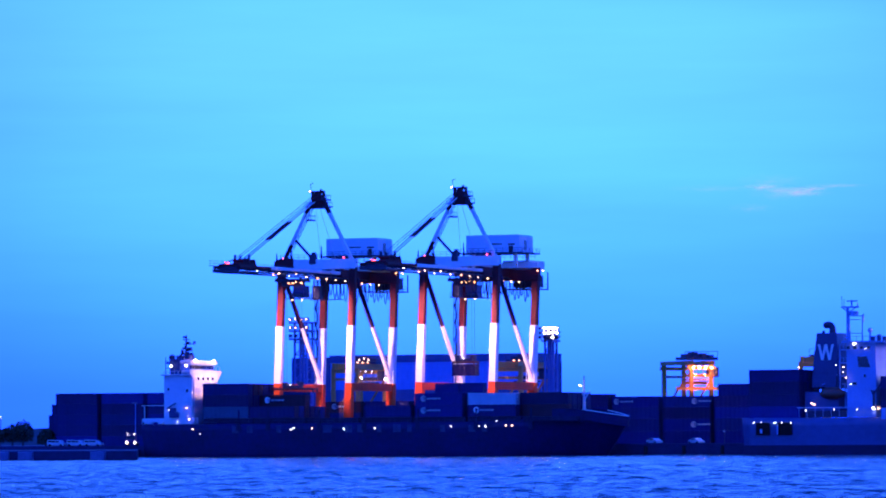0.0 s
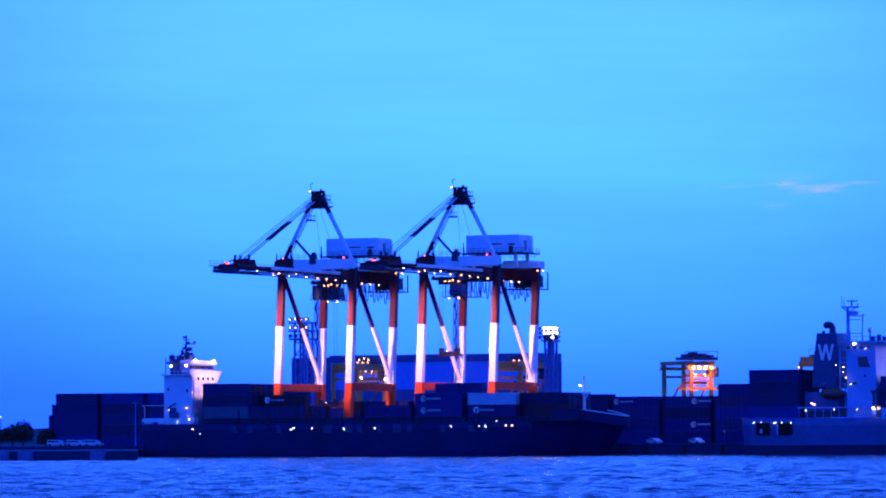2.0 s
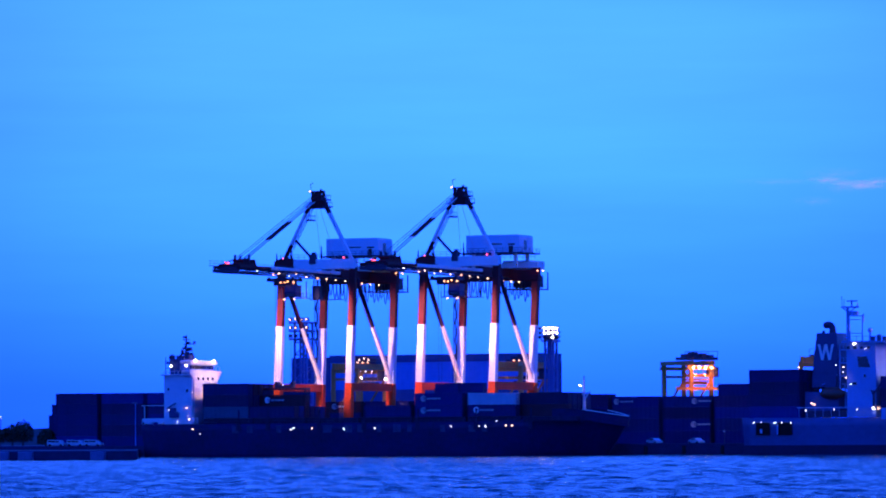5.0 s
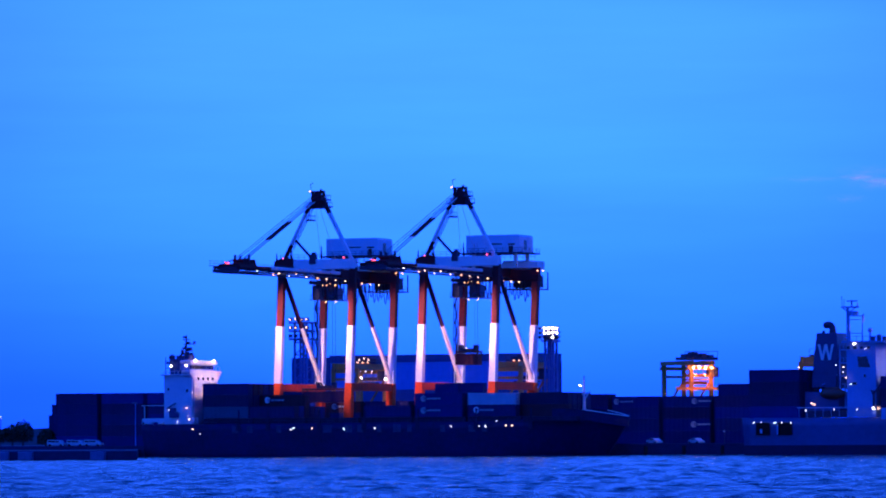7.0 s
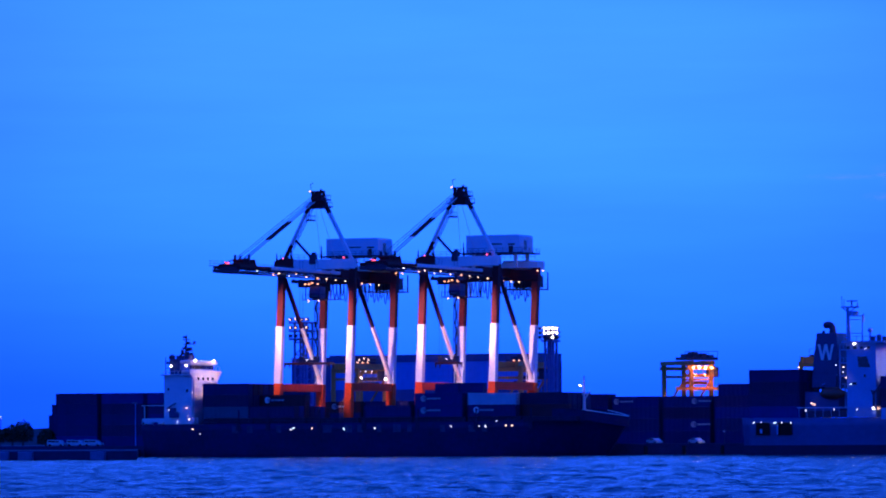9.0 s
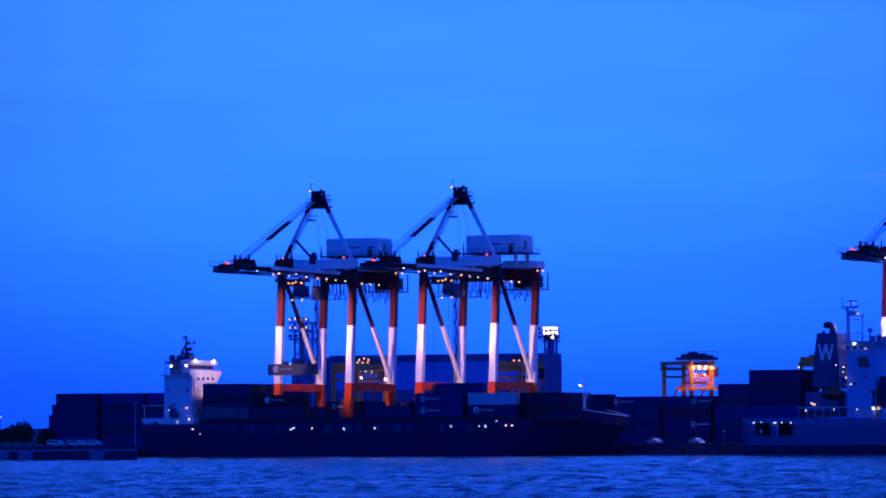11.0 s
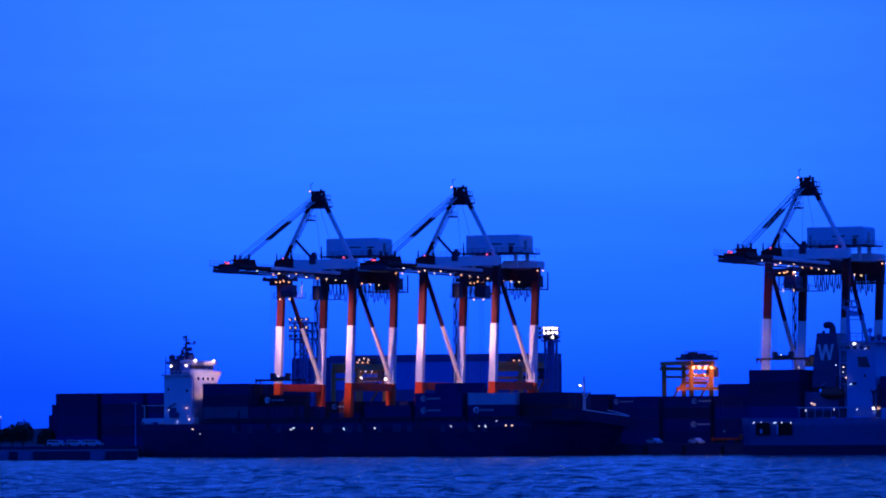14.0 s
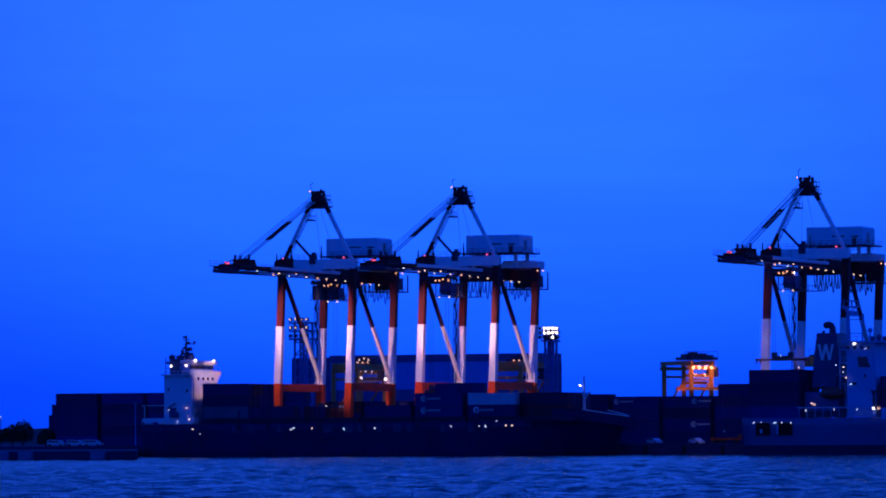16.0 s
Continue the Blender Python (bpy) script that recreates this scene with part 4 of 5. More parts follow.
# ---- second ship ----
def build_cargo_ship():
    s = thing("cargo_ship", "grey-hulled cargo ship with white deckhouse and navy funnel", "ship")
    lev = (0.0, 0.2, 0.4, 0.6, 0.8, 1.0)
    st = [(123.3, -17, 9.8, 7.9, 0.93, -0.6), (126, -17, 10.8, 7.9, 0.96, 0), (132, -17, 11, 7.8, 0.97, 0), (230, -17, 11, 7.9, 0.98, 0), (255, -17, 6, 9.5, 0.4, 2), (268, -17, 0.6, 10.5, 0.2, 5)]
    part("hull", hull("hull", st, lev, M_HULL2, ""), M_HULL2, s, "grey hull").data.shade_smooth()
    bm = bmesh.new()
    box(bm, (178, -17, 0.5), (92, 22.25, 3.0))
    prism(bm, [(123.1, -26.95), (126, -27.85), (132, -28.13), (132, -5.87), (126, -6.15), (123.1, -7.05)], -1.0, 2.0, "z")
    part("boot_topping", bm, M_BOOT, s, "dark band at the waterline")
    # openings in the stern, drawn as near-black boxes for the shade inside
    each_box("mooring_opening", [((127.9, -27.75, 5.5), (3.0, 1.0, 2.7)), ((132.9, -27.75, 5.5), (3.2, 1.0, 2.7))], M_VOID, s, "near-black box painting the shade of a mooring opening")
    each_box("bitt", [((127.6, -28.3, 5.0), (0.5, 0.3, 0.9)), ((131.3, -28.3, 5.3), (0.25, 0.3, 2.0))], M_SHIP2, s)
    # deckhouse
    # white superstructure; its blue shading comes from the colour of M_SHIP2
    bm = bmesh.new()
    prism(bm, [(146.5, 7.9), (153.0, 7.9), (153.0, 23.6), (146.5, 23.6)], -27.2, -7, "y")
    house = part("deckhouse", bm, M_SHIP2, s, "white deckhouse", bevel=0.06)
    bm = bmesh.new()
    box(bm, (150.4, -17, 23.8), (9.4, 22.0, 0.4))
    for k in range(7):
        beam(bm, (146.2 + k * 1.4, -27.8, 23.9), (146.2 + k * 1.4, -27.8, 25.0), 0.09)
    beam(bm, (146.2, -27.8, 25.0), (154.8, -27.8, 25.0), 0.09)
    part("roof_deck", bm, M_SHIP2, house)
    for z in (22.2, 19.4, 16.6):
        bm = bmesh.new()
        box(bm, (145.7, -23.6, z), (1.6, 6.6, 0.2))
        beam(bm, (144.9, -26.8, z), (144.9, -26.8, z + 1.1), 0.09)
        beam(bm, (145.7, -26.8, z), (145.7, -26.8, z + 1.1), 0.09)
        beam(bm, (144.9, -26.8, z + 1.1), (146.4, -26.8, z + 1.1), 0.09)
        beam(bm, (144.9, -26.8, z - 2.7), (144.9, -26.8, z), 0.2)
        part("gallery", bm, M_SHIP2, house, "white open gallery")
    bm = bmesh.new()
    prism(bm, [(148.9, 20.7), (151.0, 20.7), (151.8, 18.4), (149.2, 18.5)], -27.3, -27.1, "y")
    part("window", bm, M_GLASS, house, "large dark window")
    each_box("window", [((146.9 + k * 1.5, -27.24, 22.6), (0.7, 0.1, 0.6)) for k in range(4)] + [((150.6, -27.25, 16.6), (0.5, 0.1, 0.6)), ((148.3, -27.25, 15.0), (0.9, 0.1, 0.5))], M_GLASS, house, "small dark window")
    bm = bmesh.new()
    box(bm, (140.9, -21, 15.6), (5.4, 9.0, 2.6))
    part("boat_deck", bm, M_NAVY, s, "dark boat deck block", bevel=0.05)
    bm = bmesh.new()
    box(bm, (140.3, -22, 10.6), (7.6, 7.0, 5.4))
    part("engine_casing", bm, M_SHED2, s, "dark blue-grey engine casing", bevel=0.05)
    bm = bmesh.new()
    prism(bm, [(137.0, 14), (143.2, 14), (143.0, 19.4), (142.7, 25.9), (138.2, 25.9), (137.4, 19.4)], -22.5, -16, "y")
    funnel = part("funnel", bm, M_NAVY, s, "tapered navy blue funnel", bevel=0.1)
    bm = bmesh.new()
    z0, z1 = 20.1, 23.5
    for a, b in ((138.75, 139.5), (139.5, 140.3), (140.3, 141.1), (141.1, 141.85)):
        p, q = ((a, z1), (b, z0)) if a in (138.75, 140.3) else ((a, z0), (b, z1))
        k = -22.55 - 0.012 * (a - 138)
        prism(bm, [(p[0] - 0.27, p[1]), (p[0] + 0.27, p[1]), (q[0] + 0.27, q[1]), (q[0] - 0.27, q[1])], k - 0.05, k, "y")
    part("emblem", bm, M_MARK, funnel, "pale zigzag emblem")
    bm = bmesh.new()
    pts = [Vector((140.6, -19, 25.8))] + [Vector((139.7 + 0.95 * math.cos(a), -19, 26.7 + 1.05 * math.sin(a))) for a in (0.0, 0.3, 0.6, 0.9, 1.2, 1.5, 1.8, 2.1, 2.4)]
    for a, b in zip(pts, pts[1:]):
        rod(bm, a, b, 0.72, n=14)
    for p in pts[1:-1]:
        ball(bm, p, 0.72, 2)
    rod(bm, (138.6, -19, 25.8), (138.6, -19, 26.5), 0.35)
    part("exhaust_pipe", bm, M_STEEL, funnel, "dark curved exhaust pipe")
    bm = bmesh.new()
    rod(bm, (144.6, -20, 23.9), (144.4, -20, 31.2), 0.5, 0.36)
    rod(bm, (147.6, -20, 23.9), (147.7, -20, 29.5), 0.14)
    for z, x0, x1, w in ((31.4, 143.0, 146.9, 0.34), (32.7, 144.2, 146.6, 0.24), (29.5, 144.4, 148.0, 0.2), (28.7, 144.5, 147.2, 0.16), (25.8, 144.6, 147.7, 0.14)):
        beam(bm, (x0, -20, z), (x1, -20, z), w)
    for x, z0, z1, r in ((143.1, 31.4, 33.8, 0.07), (143.6, 31.4, 33.2, 0.07), (145.3, 31.4, 32.9, 0.2), (146.6, 31.4, 32.3, 0.12), (147.9, 28.2, 29.9, 0.18)):
        rod(bm, (x, -20, z0), (x, -20, z1), r)
    beam(bm, (144.4, -20, 30.4), (143.1, -20, 31.4), 0.2)
    beam(bm, (144.5, -20, 30.2), (146.4, -20, 31.4), 0.2)
    box(bm, (145.8, -20, 30.1), (1.7, 1.0, 0.9))
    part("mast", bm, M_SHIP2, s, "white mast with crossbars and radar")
    bm = bmesh.new()
    ball(bm, (149.4, -20, 26.4), 0.55, 2)
    rod(bm, (149.4, -20, 23.9), (149.4, -20, 26.2), 0.2)
    part("radome", bm, M_SHIP2, s, "white radar dome on a post")
    each_box("roof_vent", [((151.4 + k * 1.3, -24, 24.5 + 0.2 * (k % 2)), (0.8, 0.8, 1.0 + 0.4 * (k % 2))) for k in range(4)], M_NAVY, s, "dark vent box on the roof deck")
    # aft deck rail, bitts and small crane
    bm = bmesh.new()
    box(bm, (144, -27.8, 9.95), (17, 0.2, 0.25))
    for k in range(10):
        beam(bm, (136 + k * 1.8, -27.8, 7.8), (136 + k * 1.8, -27.8, 9.9), 0.08)
    box(bm, (155.0, -27.9, 8.6), (1.2, 0.4, 2.4))
    part("deck_rail", bm, M_SHIP2, s, "white rail along the aft deck")
    bm = bmesh.new()
    beam(bm, (152.6, -27.5, 10), (152.6, -27.5, 13.5), 0.35)
    beam(bm, (152.6, -27.5, 12.8), (154.3, -27.5, 15.0), 0.25)
    beam(bm, (152.6, -27.5, 12.4), (152.0, -27.5, 13.6), 0.25)
    box(bm, (144, -26.2, 8.6), (13, 1, 1.4))
    part("deck_machinery", bm, M_STEEL, s)
    for x, y, z, kind in [(125.9, -28.3, 6.9, LAMP_S), (127.8, -28.4, 6.9, LAMP_S), (130.6, -28.3, 6.8, LAMP_C), (132.3, -28.4, 6.8, LAMP_S), (134.3, -28.4, 6.8, LAMP_S),
                          (137.6, -28.2, 9.4, LAMP_S), (144.0, -28.2, 9.5, LAMP_S), (149.1, -28.2, 9.5, LAMP_S), (152.8, -28.3, 9.7, LAMP_F), (153.9, -28.2, 9.7, LAMP_W), (138.4, -26.6, 10.9, LAMP_W), (139.0, -26.6, 10.6, LAMP_W),
                          (148.5, -28.0, 23.4, LAMP_F), (151.0, -28.0, 22.4, LAMP_S), (145.8, -27.2, 18.5, LAMP_W), (145.8, -27.2, 17.4, LAMP_S), (144.1, -27.2, 18.9, LAMP_S), (146.5, -27.6, 16.3, LAMP_W), (147.6, -27.5, 14.9, LAMP_C),
                          (134.7, -24, 18.6, LAMP_W)]:
        shared("lamp", kind, s, pose(x, y, z), "bright deck lamp")
    b = thing("lifeboat", "orange covered lifeboat hanging beside the deckhouse", "lifeboat")
    bm = bmesh.new()
    bmesh.ops.create_uvsphere(bm, u_segments=20, v_segments=12, radius=1, matrix=Matrix.Translation((143.1, -26.4, 12.9)) @ Matrix.Diagonal((2.9, 1.2, 1.2, 1)))
    part("boat_hull", bm, M_LIFE, b)
    bm = bmesh.new()
    box(bm, (143.1, -26.4, 13.9), (3.4, 1.4, 0.8))
    part("canopy", bm, M_LIFE, b, bevel=0.2)
    bm = bmesh.new()
    for x in (141, 145.4):
        beam(bm, (x, -24.8, 9.8), (x, -25.0, 15.0), 0.3)
        beam(bm, (x, -25.0, 15.0), (x, -26.8, 14.9), 0.25)
    part("davit", bm, M_SHIP2, b)
    return s


cargo_ship = build_cargo_ship()
for row in range(5):
    for tier in range(4):
        container(130.4, -26.5 + row * 2.7, 7.75 + tier * CH, random.choice(["navy", "dusk-blued brown", "blue"]), True, CH, False, "containers on the aft deck")
for row in range(4):
    for tier in range(3):
        container(159.9, -26.6 + row * 2.7, 8.7 + tier * CH, random.choice(["navy", "dusk-blued brown"]), True, CH, False, "containers before the deckhouse")


# ---- container yard ----
def yard_block(x0, y0, cols, rows, tiers, group, long=True, logos={}, tall=False):
    """Stacked containers; logos gives column, row, tier: place of the emblem along the side, colour."""
    step = 12.5 if long else 6.3
    for c in range(cols):
        for r in range(rows):
            for t in range(tiers[c % len(tiers)]):
                high = tall and c == 1
                h = 2.9 if tall and (t < 2 or high) else CH
                z = QZ + t * CH + (t * 0.31 if high else min(t, 2) * 0.31 if tall else 0)
                tone = random.choice(("navy", "blue", "navy", "dusk-blued green", "blue", "navy", "dusk-blued brown"))
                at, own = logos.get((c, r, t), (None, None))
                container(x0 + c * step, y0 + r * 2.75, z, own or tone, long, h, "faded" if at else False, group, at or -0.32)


random.seed(5)
yard_block(-73.0, 40, 3, 2, [5, 5, 5], "containers in the yard")
for x, count in ((-80.2, 4), (-82.6, 3)):
    for t in range(count):
        container(x, 46 if count == 4 else 48.8, QZ + t * CH, "navy", False, CH, False, "containers in the yard")
yard_block(-35.5, 40, 2, 1, [5, 5], "containers in the yard")
yard_block(-14.2, 40, 1, 1, [5], "containers in the yard", False)
yard_block(0.0, 34, 4, 2, [4, 4, 4, 4], "containers behind the quay", True, {(0, 0, 3): (-0.10, "dark red")})
yard_block(50.0, 34, 4, 2, [4, 4, 4, 4], "containers behind the quay", True, {(2, 0, 3): (-0.41, None), (3, 0, 3): (0.17, None), (3, 0, 1): (0.15, None)}, True)
for k in range(2):
    container(94.9 - k * 1.0, 50 + k * 2.8, QZ + 4 * CH + 0.62, "navy", True, 2.9, False, "containers behind the quay")
    for t in range(4):
        container(94.9 - k * 1.0, 50 + k * 2.8, QZ + t * (CH + 0.155), "navy", True, CH + 0.15, False, "containers behind the quay")
yard_block(100.0, 34, 2, 2, [4, 4], "containers behind the quay", True, {}, True)
yard_block(103.4, 46, 1, 1, [5], "containers behind the quay")


# ---- warehouse ----
def build_warehouse():
    w = thing("warehouse", "large blue-grey clad warehouse behind the yard", "building")
    bm = bmesh.new()
    box(bm, (-31.2, 166.5, 13.2), (60.6, 13, 21.8))
    wall = part("wall", bm, M_SHED, w, "plain blue-grey cladding")
    bm = bmesh.new()
    box(bm, (-31.2, 166.5, 25.1), (61.0, 13.4, 2.0))
    part("roof_edge", bm, M_SHED2, w, "dark blue roof band")
    me = None
    for k in range(40):
        bm = bmesh.new()
        if me is None:
            box(bm, (0, 0, 0), (0.35, 0.16, 20.0))
            me = mesh_of("cladding_rib", bm, M_SHED)
        else:
            bm.free()
        shared("cladding_rib", me, wall, pose(-60.8 + k * 1.51, 159.95, 13.6))
    bm = bmesh.new()
    box(bm, (-31.2, 159.8, 9.6), (60.2, 0.5, 14.6))
    part("loading_dock", bm, M_SHED2, w, "dark lower wall")
    bm = bmesh.new()
    box(bm, (-0.75, 166.5, 13.2), (0.4, 12.9, 21.7))
    for k in range(7):
        box(bm, (-0.5, 160.6 + k * 1.95, 13.2), (0.3, 0.4, 21.7))
    part("corner_panel", bm, M_SHED2, w, "dark ribbed corner panels")
    bm = bmesh.new()
    box(bm, (-67.2, 166, 13.9), (11.4, 12, 23.4))
    annex = part("annex", bm, M_SHED2, w, "dark blue annex block")
    bm = bmesh.new()
    for k in range(9):
        box(bm, (-72.4 + k * 1.3, 159.9, 13.9), (0.3, 0.3, 23.0))
    part("rib", bm, M_SHED2, annex)
    return w


build_warehouse()


# ---- yard gantries ----
def build_gantry(lit, ty=0.0):
    """Rubber-tyred gantry: two frames a span apart; origin on the ground below the near stern-side leg."""
    g = thing("yard_gantry_crane", "yellow rubber-tyred yard gantry crane" + (" brightly lit by its lamps" if lit else ""), "crane", "yard gantries")
    for y in (0, 16):
        for x in ((0.7, 5.9) if lit else (0, 6.6)):
            bm = bmesh.new()
            beam(bm, (x, y, 1.6), (x, y, 19.0), 0.85, 0.95)
            part("leg", bm, M_YELLOW, g, bevel=0.05)
            bm = bmesh.new()
            for k in (-0.8, 0.8):
                rod(bm, (x + k, y - 0.35, 0.75), (x + k, y + 0.35, 0.75), 0.75, n=14)
            part("wheel", bm, M_RUBBER, g, "black tyre")
        bm = bmesh.new()
        beam(bm, (-1.2, y, 2.0), (7.8, y, 2.0), 0.8, 1.0)
        beam(bm, (-0.6, y, 10.4), (7.2, y, 10.4), 0.5, 0.7)
        beam(bm, (0, y, 2.4), (6.4, y, 10.2), 0.35)
        beam(bm, (2.6, y, 10.6), (6.4, y, 16.0), 0.4)
        beam(bm, (0.2, y, 16.2), (6.4, y, 16.2), 0.5, 0.6)
        beam(bm, (-0.3, y, 18.2), (6.9, y, 18.2), 0.7, 0.9)
        part("side_frame", bm, M_YELLOW, g)
    for x in (0.6, 6.0):
        bm = bmesh.new()
        beam(bm, (x, -1.2, 19.4), (x, 17.2, 19.4), 0.8, 1.0 if lit else 1.5)
        part("main_girder", bm, M_YELLOW, g, bevel=0.06)
    bm = bmesh.new()
    box(bm, (3.3, 11.5 + ty, 20.4), (8.6, 5.6, 0.7))
    for x, h in ((0.4, 0.7), (2.2, 1.2), (4.6, 0.9), (6.4, 0.5)):
        box(bm, (x, 11.5 + ty, 20.8 + h / 2), (1.3, 3.2, h))
    rod(bm, (1.2, 11.5 + ty, 21.0), (5.6, 11.5 + ty, 21.0), 0.6, n=12)
    for x in (-1, 1, 3, 5, 7.5):
        beam(bm, (x, 8.7 + ty, 21), (x, 8.7 + ty, 22.1), 0.09)
    beam(bm, (-1, 8.7 + ty, 22.1), (7.5, 8.7 + ty, 22.1), 0.09)
    part("gantry_trolley", bm, M_STEEL, g, "dark hoist trolley on the girders")
    bm = bmesh.new()
    box(bm, (7.8, 12.5 + ty, 17.2), (2.4, 2.4, 2.4))
    part("cab", bm, M_STEEL, g, "dark operator cab", bevel=0.1)
    bm = bmesh.new()
    y, z = (-0.75, 13.2) if lit else (15.6, 9.6)
    beam(bm, (-3.6, y, z), (9.0, y, z), 0.7, 0.85)
    box(bm, (-1.0, y, z + 0.7), (3.2, 1.0, 0.12))
    part("service_deck", bm, M_YELLOW, g)
    bm = bmesh.new()
    for z in (16.4, 14.6):
        beam(bm, (0.4, 12 + ty, z), (6.2, 12 + ty, z), 0.35, 0.8)
    for x in (1.4, 3.3, 5.2):
        beam(bm, (x, 12 + ty, 14.6), (x, 12 + ty, 19), 0.12)
    box(bm, (3.3, 12 + ty, 15.4), (6.2, 2.4, 0.4))
    part("spreader", bm, M_YELLOW if lit else M_STEEL, g)
    for x in (0.9, 2.5, 4.1, 5.7):
        shared("lamp", LAMP_G if lit else LAMP_S, g, pose(x, -0.8 if lit else 10.2, 18.2), "warm work lamp")
    if lit:
        for x in (2.2, 4.8):
            shared("lamp", LAMP_G, g, pose(x, 1.3, 16.4), "warm work lamp")
    if not lit:
        for x in (1.2, 2.6, 4.0, 5.4):
            shared("lamp", LAMP_O, g, pose(x, 8.5, 20.5), "orange trolley lamp")
    return g


gantry_lit = build_gantry(True, -9.0)
LIT = pose(70.2, 80, QZ, 0, 0, 45)
gantry_lit.matrix_basis = LIT
gantry_dim = build_gantry(False)
gantry_dim.matrix_basis = pose(-21.5, 76, QZ)
copy_thing(gantry_dim, pose(21.8, 76, QZ))
copy_thing(gantry_dim, pose(105.6, 60, QZ))
bm = bmesh.new()
beam(bm, (6.6, 0, 16.5), (7.8, -0.7, 16.5), 0.16)
part("lamp_bracket", bm, M_STEEL, gantry_dim)
shared("lamp", LAMP_B, gantry_dim, pose(7.9, -0.9, 16.5), "bright round work lamp")
for k in range(5):
    shared("lamp", LAMP_W, gantry_dim, pose(0.7 + 1.25 * k, 8.3, 21.1 + 0.3 * (k % 2)), "amber lamp on the hoist trolley")
for dx in (-1.0, 3.3, 7.6):
    spot("work_light", LIT @ Vector((dx, -4.6, 20.4)), LIT @ Vector((dx * 0.6 + 1.3, 0.2, 11.5)), 14000, (1.0, 0.28, 0.055), 96, 0.4)
spot("work_light", (-18, 84, QZ + 17.2), (-18, 90, QZ + 17.5), 1200, (1.0, 0.5, 0.2), 120, 0.4)


# ---- floodlight towers ----
def build_light_tower(x, y, h, lit):
    t = thing("floodlight_tower", "blue lattice floodlight tower" + (" with blazing lamps" if lit else " with a few lamps lit"), "light tower", "floodlight towers")
    bm = bmesh.new()
    q = 1.05 if lit else 1.6
    for dx in (-q, q):
        for dy in (-q, q):
            beam(bm, (dx, dy, 0), (dx, dy, h), 0.46)
    for k in range(int(h / 3)):
        z = 1 + k * 3
        for dy in (-q, q):
            beam(bm, (-q, dy, z), (q, dy, z), 0.26)
            beam(bm, (-q, dy, z), (q, dy, z + 3), 0.2)
        for dx in (-q, q):
            beam(bm, (dx, -q, z), (dx, q, z), 0.16)
    beam(bm, (0, 0, 0), (0, 0, h), 0.5)
    part("lattice", bm, M_TOWER, t)
    for k in range(3):
        bm = bmesh.new()
        z = h - (2.6 - k * 1.05 if lit else 4.0 - k * 2.0)
        box(bm, (0, 0, z), (2.9 if lit else 5.6, 5.0, 0.45))
        for x0 in (-1.4, 0, 1.4) if lit else (-2.6, -1.3, 0, 1.3, 2.6):
            beam(bm, (x0, -2.4, z), (x0, -2.4, z + 1.1), 0.1)
        beam(bm, (-1.4 if lit else -2.6, -2.4, z + 1.1), (2.6, -2.4, z + 1.1), 0.1)
        part("ring_platform", bm, M_TOWER, t)
        for x0 in ((-1.8, -0.4, 0.65, 1.7, 2.7) if lit else (-2.2, -0.8, 0.8, 2.2)):
            bm = bmesh.new()
            box(bm, (x0, -2.7, z + 0.8), (0.9, 0.5, 0.8))
            head = part("lamp_head", bm, M_STEEL, t, bevel=0.06)
            on = x0 > -1 and k > 0 or (k, x0) == (0, 1.7) if lit else k > 0
            if on:
                shared("lamp", LAMP_T if lit else LAMP_W, head, pose(x0, -3.05, z + 0.8), "bright floodlight")
    t.matrix_basis = pose(x, y, QZ)
    return t


build_light_tower(-22.0, 60, 29.8, False)
build_light_tower(42.9, 60, 27.2, True)


# ---- vehicles and quay furniture ----
def build_van(name, outline, windows, color, label):
    v = thing(name, label, name, "parked vehicles")
    bm = bmesh.new()
    prism(bm, outline, -0.85, 0.85, "y")
    body = part("body", bm, color, v, bevel=0.06)
    each_box("window", [(((x0 + x1) / 2, -0.86, z), (x1 - x0, 0.05, 0.4)) for x0, x1, z in windows], M_GLASS, body)
    for x in (-1.5, 1.5):
        for y in (-0.8, 0.8):
            bm = bmesh.new()
            rod(bm, (x, y - 0.1, 0.33), (x, y + 0.1, 0.33), 0.33, n=14)
            part("wheel", bm, M_RUBBER, v)
    return v


VAN = [(-2.3, 0.3), (2.3, 0.3), (2.35, 0.85), (1.7, 1.0), (1.05, 1.62), (-2.2, 1.7), (-2.35, 0.9)]
SEDAN = [(-2.1, 0.3), (2.1, 0.3), (2.15, 0.75), (1.3, 0.9), (0.7, 1.35), (-0.9, 1.38), (-1.5, 0.95), (-2.15, 0.85)]
van = build_van("van", VAN, [(-2.0, -1.1, 1.3), (-0.95, 0.0, 1.3), (0.12, 0.95, 1.28)], M_VAN, "silver-grey van parked on the quay")
van.matrix_basis = pose(-72.6, 28, QZ)
copy_thing(van, pose(-67.6, 28.6, QZ))
copy_thing(van, pose(-62.6, 28, QZ))
car = build_van("car", SEDAN, [(-0.95, -0.1, 1.12), (0.0, 0.6, 1.12)], M_CARDARK, "pale car parked on the quay")
car.matrix_basis = pose(89.2, 8, QZ, 0, 0, -35)
copy_thing(car, pose(99.2, 8, QZ, 0, 0, -35))


